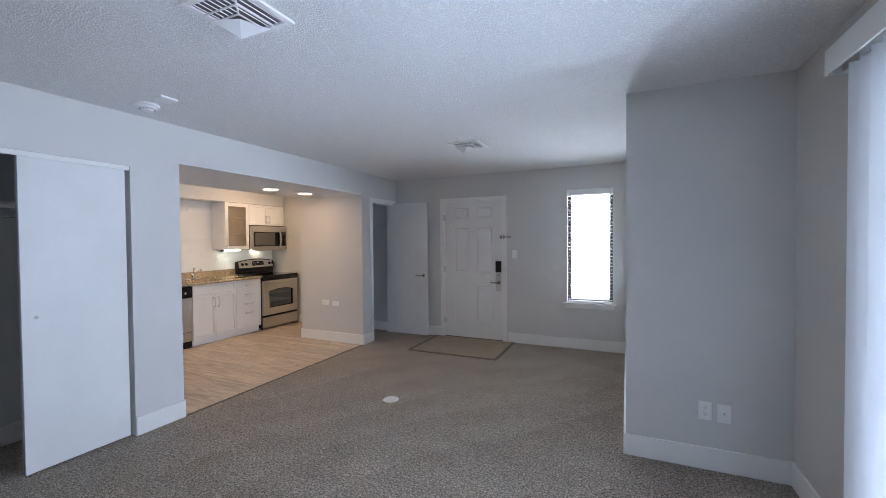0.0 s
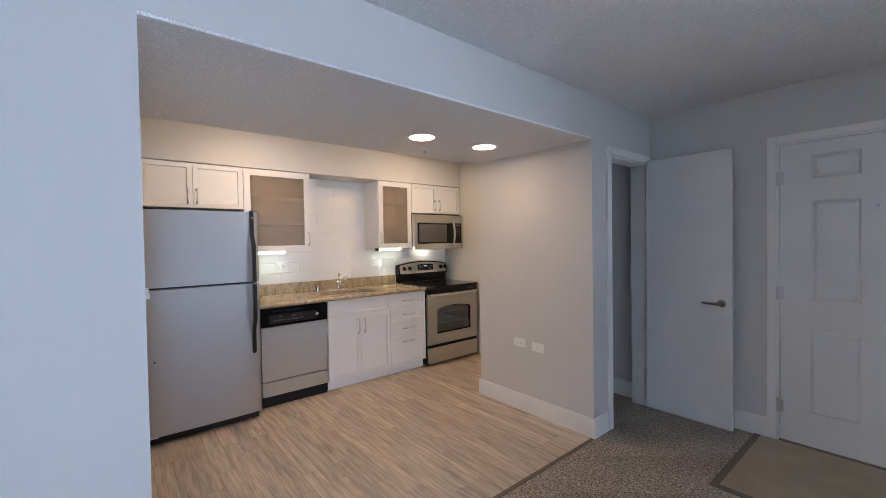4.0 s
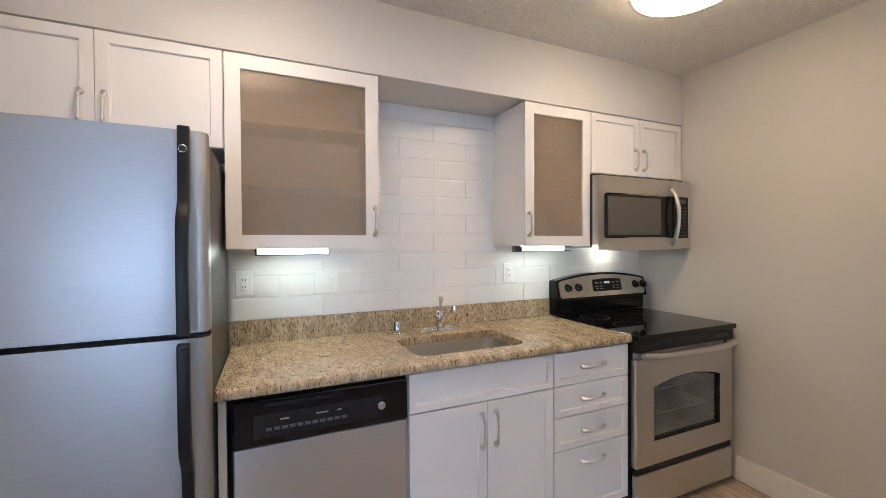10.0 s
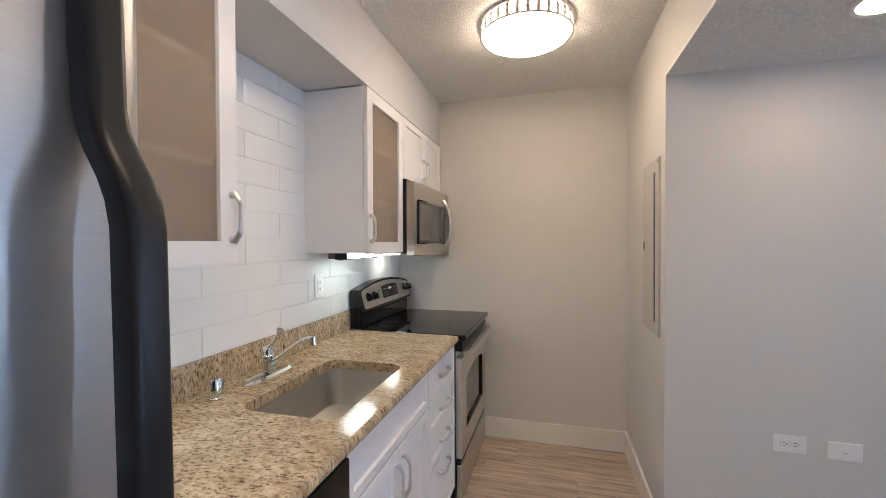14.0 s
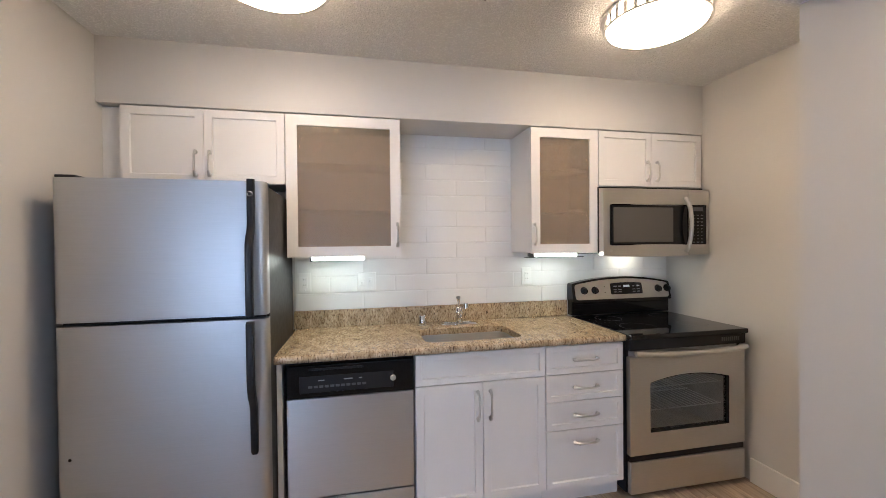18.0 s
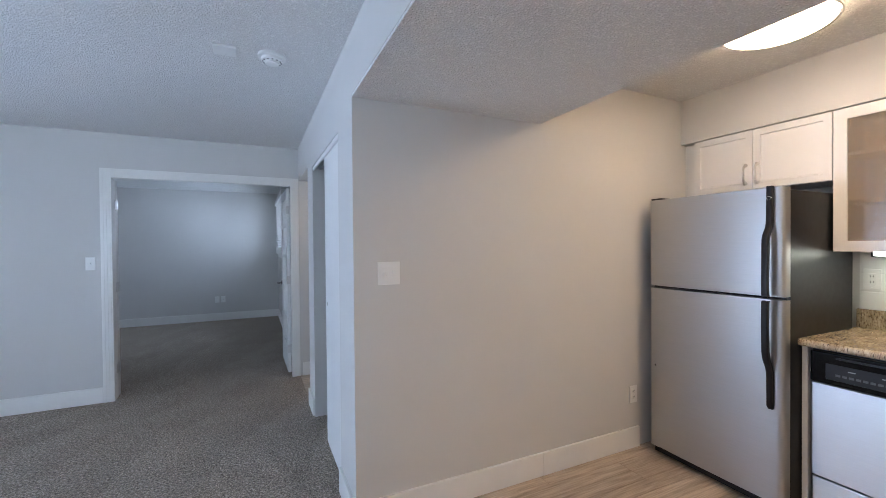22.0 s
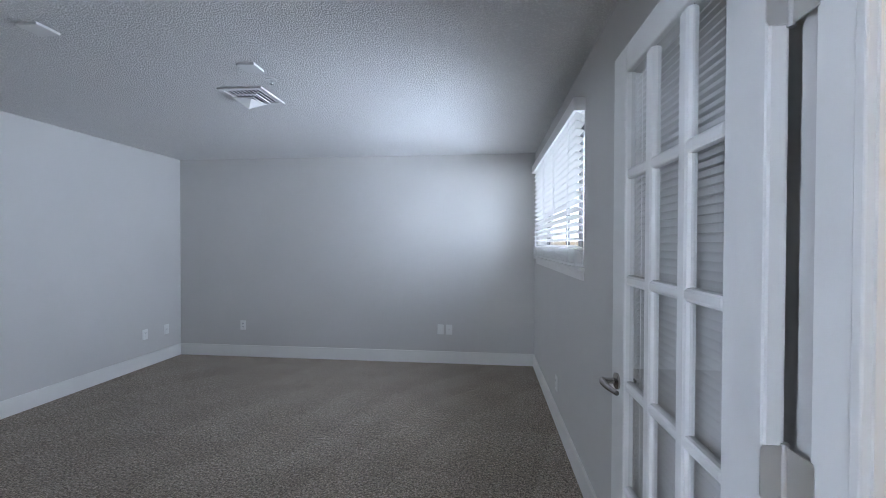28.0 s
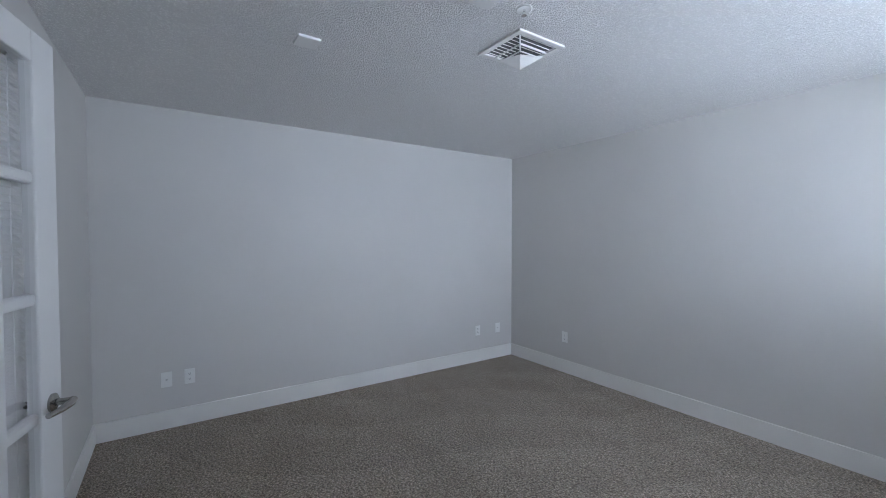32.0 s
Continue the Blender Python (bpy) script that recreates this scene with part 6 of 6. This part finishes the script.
copy_thing(first_vent, pose(-1.395, 4.005, H, 0, 0, 90))
copy_thing(first_vent, pose(-1.115, -2.465, H, 0, 0, -90))


def smoke_detector(x, y, z, label):
    t = thing("smoke_detector", (x, y, z), label, "smoke detector", "detectors")
    bm = bmesh.new()
    lathe(bm, [(0.070, z), (0.072, z - 0.006), (0.072, z - 0.016), (0.060, z - 0.020)], (x, y, 0), "z", 40)
    part("base", bm, PLASTIC, t, smooth=True)
    bm = bmesh.new()
    lathe(bm, [(0.056, z - 0.018), (0.054, z - 0.034), (0.036, z - 0.040), (0.034, z - 0.048), (0.016, z - 0.051)], (x, y, 0), "z", 40)
    part("cover", bm, PLASTIC, t, smooth=True)
    for k in range(12):
        a = 2 * math.pi * k / 12
        c = Vector((x + 0.046 * math.cos(a), y + 0.046 * math.sin(a), z - 0.037))
        bm = bmesh.new()
        tube(bm, [c, c + Vector((0, 0, -0.003))], 0.004, 6)
        part("slot", bm, DARK_GREY, t)
    return t


smoke_detector(-2.985, 1.872, H, "round white ceiling smoke detector with slotted cover")
smoke_detector(-5.010, 4.073, H, "small round white kitchen ceiling detector")


def cover_plate(x, y):
    t = thing("ceiling_cover_plate", (x, y, H), "white square blank cover plate on the ceiling", "cover plate", "ceiling plates")
    part("plate", solid(x - 0.055, x + 0.055, y - 0.055, y + 0.055, H - 0.014, H, bevel=0.003), PLASTIC, t)
    for d in (-0.04, 0.04):
        bm = bmesh.new()
        lathe(bm, [(0.004, H - 0.0135), (0.003, H - 0.016)], (x, y + d, 0), "z", 10)
        part("screw", bm, PLASTIC, t)


for x, y in ((-2.758, 1.852), (-0.595, -1.515), (-1.372, -2.020)):
    cover_plate(x, y)


def sprinkler(x, y, z):
    t = thing("sprinkler_head", (x, y, z), "small chrome fire sprinkler head with white ring", "sprinkler", "sprinkler heads")
    bm = bmesh.new()
    lathe(bm, [(0.034, 0.0), (0.036, -0.003), (0.030, -0.006), (0.020, -0.004)], (x, y, z), "z", 28)
    part("escutcheon", bm, PLASTIC, t, smooth=True)
    bm = bmesh.new()
    tube(bm, [(x, y, z - 0.003), (x, y, z - 0.012)], 0.006, 10)
    for s in (-1, 1):
        tube(bm, [(x + 0.005 * s, y, z - 0.010), (x + 0.010 * s, y, z - 0.018), (x + 0.002 * s, y, z - 0.028)], 0.0025, 8)
    part("frame", bm, CHROME, t, smooth=True)
    bm = bmesh.new()
    lathe(bm, [(0.012, -0.028), (0.012, -0.0296)], (x, y, z), "z", 18)
    part("deflector", bm, CHROME, t, smooth=True)


for x, y, z in ((-1.344, 1.085, H), (-0.786, 0.844, H), (-1.395, -2.212, H), (-4.262, 4.096, HEAD), (-1.391, 3.712, H)):
    sprinkler(x, y, z)

# return-air grille and lamp in the hall
gr = thing("return_grille", (-3.80, S1, 1.77), "white louvred return-air grille high on the hall wall", "air vent")
for d in ((-3.99, -3.62, 1.772, 1.79), (-3.99, -3.62, 2.055, 2.073), (-3.99, -3.97, 1.79, 2.055), (-3.64, -3.62, 1.79, 2.055)):
    part("frame", solid(d[0], d[1], S1, S1 + 0.012, d[2], d[3], bevel=0.002), TRIM, gr)
for k in range(13):
    part("louvre", solid(-3.97, -3.64, S1 + 0.001, S1 + 0.009, 1.798 + 0.020 * k, 1.806 + 0.020 * k), TRIM, gr)
hl = thing("hall_light", (-4.0, 0.08, 2.10), "small round lit hall ceiling light", "ceiling light")
bm = bmesh.new()
lathe(bm, [(0.11, 2.100), (0.115, 2.094), (0.105, 2.070), (0.06, 2.056), (0.01, 2.052)], (-4.0, 0.08, 0), "z", 36)
part("diffuser", bm, glow("hall_lamp_warm", (1.0, 0.75, 0.51), 19.0), hl, "glowing warm diffuser", smooth=True)

# floor box, entry mat inset, carpet edge
fb = thing("floor_outlet_cover", (-1.906, 3.30, 0), "round white floor outlet cover in the carpet", "floor outlet")
bm = bmesh.new()
lathe(bm, [(0.072, 0.0), (0.071, 0.004), (0.060, 0.007), (0.020, 0.008)], (-1.906, 3.30, 0), "z", 40)
part("cover", bm, PLASTIC, fb, smooth=True)
bm = bmesh.new()
lathe(bm, [(0.004, 0.0078), (0.003, 0.010)], (-1.906, 3.30, 0), "z", 10)
part("screw", bm, NICKEL, fb)

entry_pad = thing("entry_pad", (-1.98, 5.25, 0), "tan vinyl entry pad set into the carpet with brown edging", "entry mat")
part("pad", solid(-2.560, -1.405, 4.875, KN - 0.012, 0.0005, 0.006, bevel=0.001), MATTING, entry_pad)
for d in ((-2.600, -2.560, 4.835, KN - 0.018), (-1.405, -1.365, 4.835, KN - 0.018), (-2.560, -1.405, 4.835, 4.875)):
    part("edge_strip", solid(d[0], d[1], d[2], d[3], 0.0005, 0.008, bevel=0.002), MAT_EDGE, entry_pad, "brown edging strip")
single("carpet_edge_strip", solid(W - 0.012, W + 0.014, KS + 0.02, 4.83, -0.004, 0.005, bevel=0.002), MAT_EDGE, "thin brown strip between carpet and vinyl", "threshold", kind="structure")

# ---- backsplash tiles, one by one ----
PITCH_Z, PITCH_Y, TZ0 = 0.1022, 0.4025, 1.0125
single("grout_bed", solid(KW, KW + 0.0068, 3.16, KN - 0.001, 0.90, 1.46), GROUT, "white grout bed behind the tiles", "grout", kind="structure")
single("grout_bed", solid(KW, KW + 0.0068, 3.772, 4.559, 1.46, 2.117), GROUT, "white grout bed behind the tiles", "grout", kind="structure")
TILES = {}


def tile(y0, y1, z0, z1):
    key = (round(y1 - y0, 3), round(z1 - z0, 3))
    if key not in TILES:
        w, h = key
        bm = bmesh.new()
        b = min(0.006, w * 0.3, h * 0.3)
        rows = []
        for x, i in ((0.0, 0.0), (0.0054, 0.0), (0.0065, b)):
            rows.append([bm.verts.new((x, y, z)) for y, z in ((i, i), (w - i, i), (w - i, h - i), (i, h - i))])
        for a, c in zip(rows, rows[1:]):
            for k in range(4):
                bm.faces.new((a[k], a[(k + 1) % 4], c[(k + 1) % 4], c[k]))
        bm.faces.new(rows[-1])
        bmesh.ops.recalc_face_normals(bm, faces=bm.faces)
        me = bpy.data.meshes.new("tile")
        bm.to_mesh(me)
        bm.free()
        me.materials.append(TILE)
        TILES[key] = me
    ob = new("tile", TILES[key])
    ob.parent = wall_tiled
    ob.location = (KW + 0.0035, y0, z0)


for r in range(-1, 11):
    z0 = TZ0 + PITCH_Z * r
    z1 = z0 + PITCH_Z
    low, high = (3.162, KN - 0.002) if r < 4 else (3.774, 4.557)
    if r == -1:
        low = 4.966
    shift = 3.566 if r % 2 == 0 else 3.3645
    k = -2
    while shift + PITCH_Y * k < high:
        a, b = max(low, shift + PITCH_Y * k + 0.0008), min(high, shift + PITCH_Y * (k + 1) - 0.0008)
        zt = min(z1 - 0.0008, 2.1165)
        if b - a > 0.012:
            tile(a, b, z0 + 0.0008, zt)
        k += 1

# ---- vinyl planks, one by one ----
PLANKS = {}


def plank(parent, x0, x1, y0, y1):
    key = (round(x1 - x0, 3), round(y1 - y0, 3))
    if key not in PLANKS:
        bm = bmesh.new()
        lx, ly = key
        rows = [[bm.verts.new((x, y, z)) for x, y in ((i, i), (lx - i, i), (lx - i, ly - i), (i, ly - i))] for i, z in ((0.0, -0.006), (0.0, -0.0012), (0.0013, 0.0))]
        for a, c in zip(rows, rows[1:]):
            for k in range(4):
                bm.faces.new((a[k], a[(k + 1) % 4], c[(k + 1) % 4], c[k]))
        bm.faces.new(rows[-1])
        bmesh.ops.recalc_face_normals(bm, faces=bm.faces)
        me = bpy.data.meshes.new("plank")
        bm.to_mesh(me)
        bm.free()
        me.materials.append(PLANK)
        PLANKS[key] = me
    ob = new("plank", PLANKS[key])
    ob.parent = parent
    ob.location = (x0, y0, 0.0)


def lay(parent, x0, x1, y0, y1, seed, wide=0.1, long=0.914):
    rng = random.Random(seed)
    y = y0
    while y < y1 - 0.005:
        top = min(y + wide, y1)
        x = x0 - rng.choice((0.0, 0.2, 0.4, 0.6, 0.8)) * long
        while x < x1:
            a, b = max(x, x0), min(x + long, x1)
            if b - a > 0.01:
                plank(parent, a, b - 0.0006, y, top - 0.0006)
            x += long
        y = top


lay(floor_kitchen, KW, W, KS, 4.85, 3)
lay(floor_kitchen, KW, KE, 4.85, KN, 4)
lay(floor_hall, -4.60, W, S1, 0.507, 5)
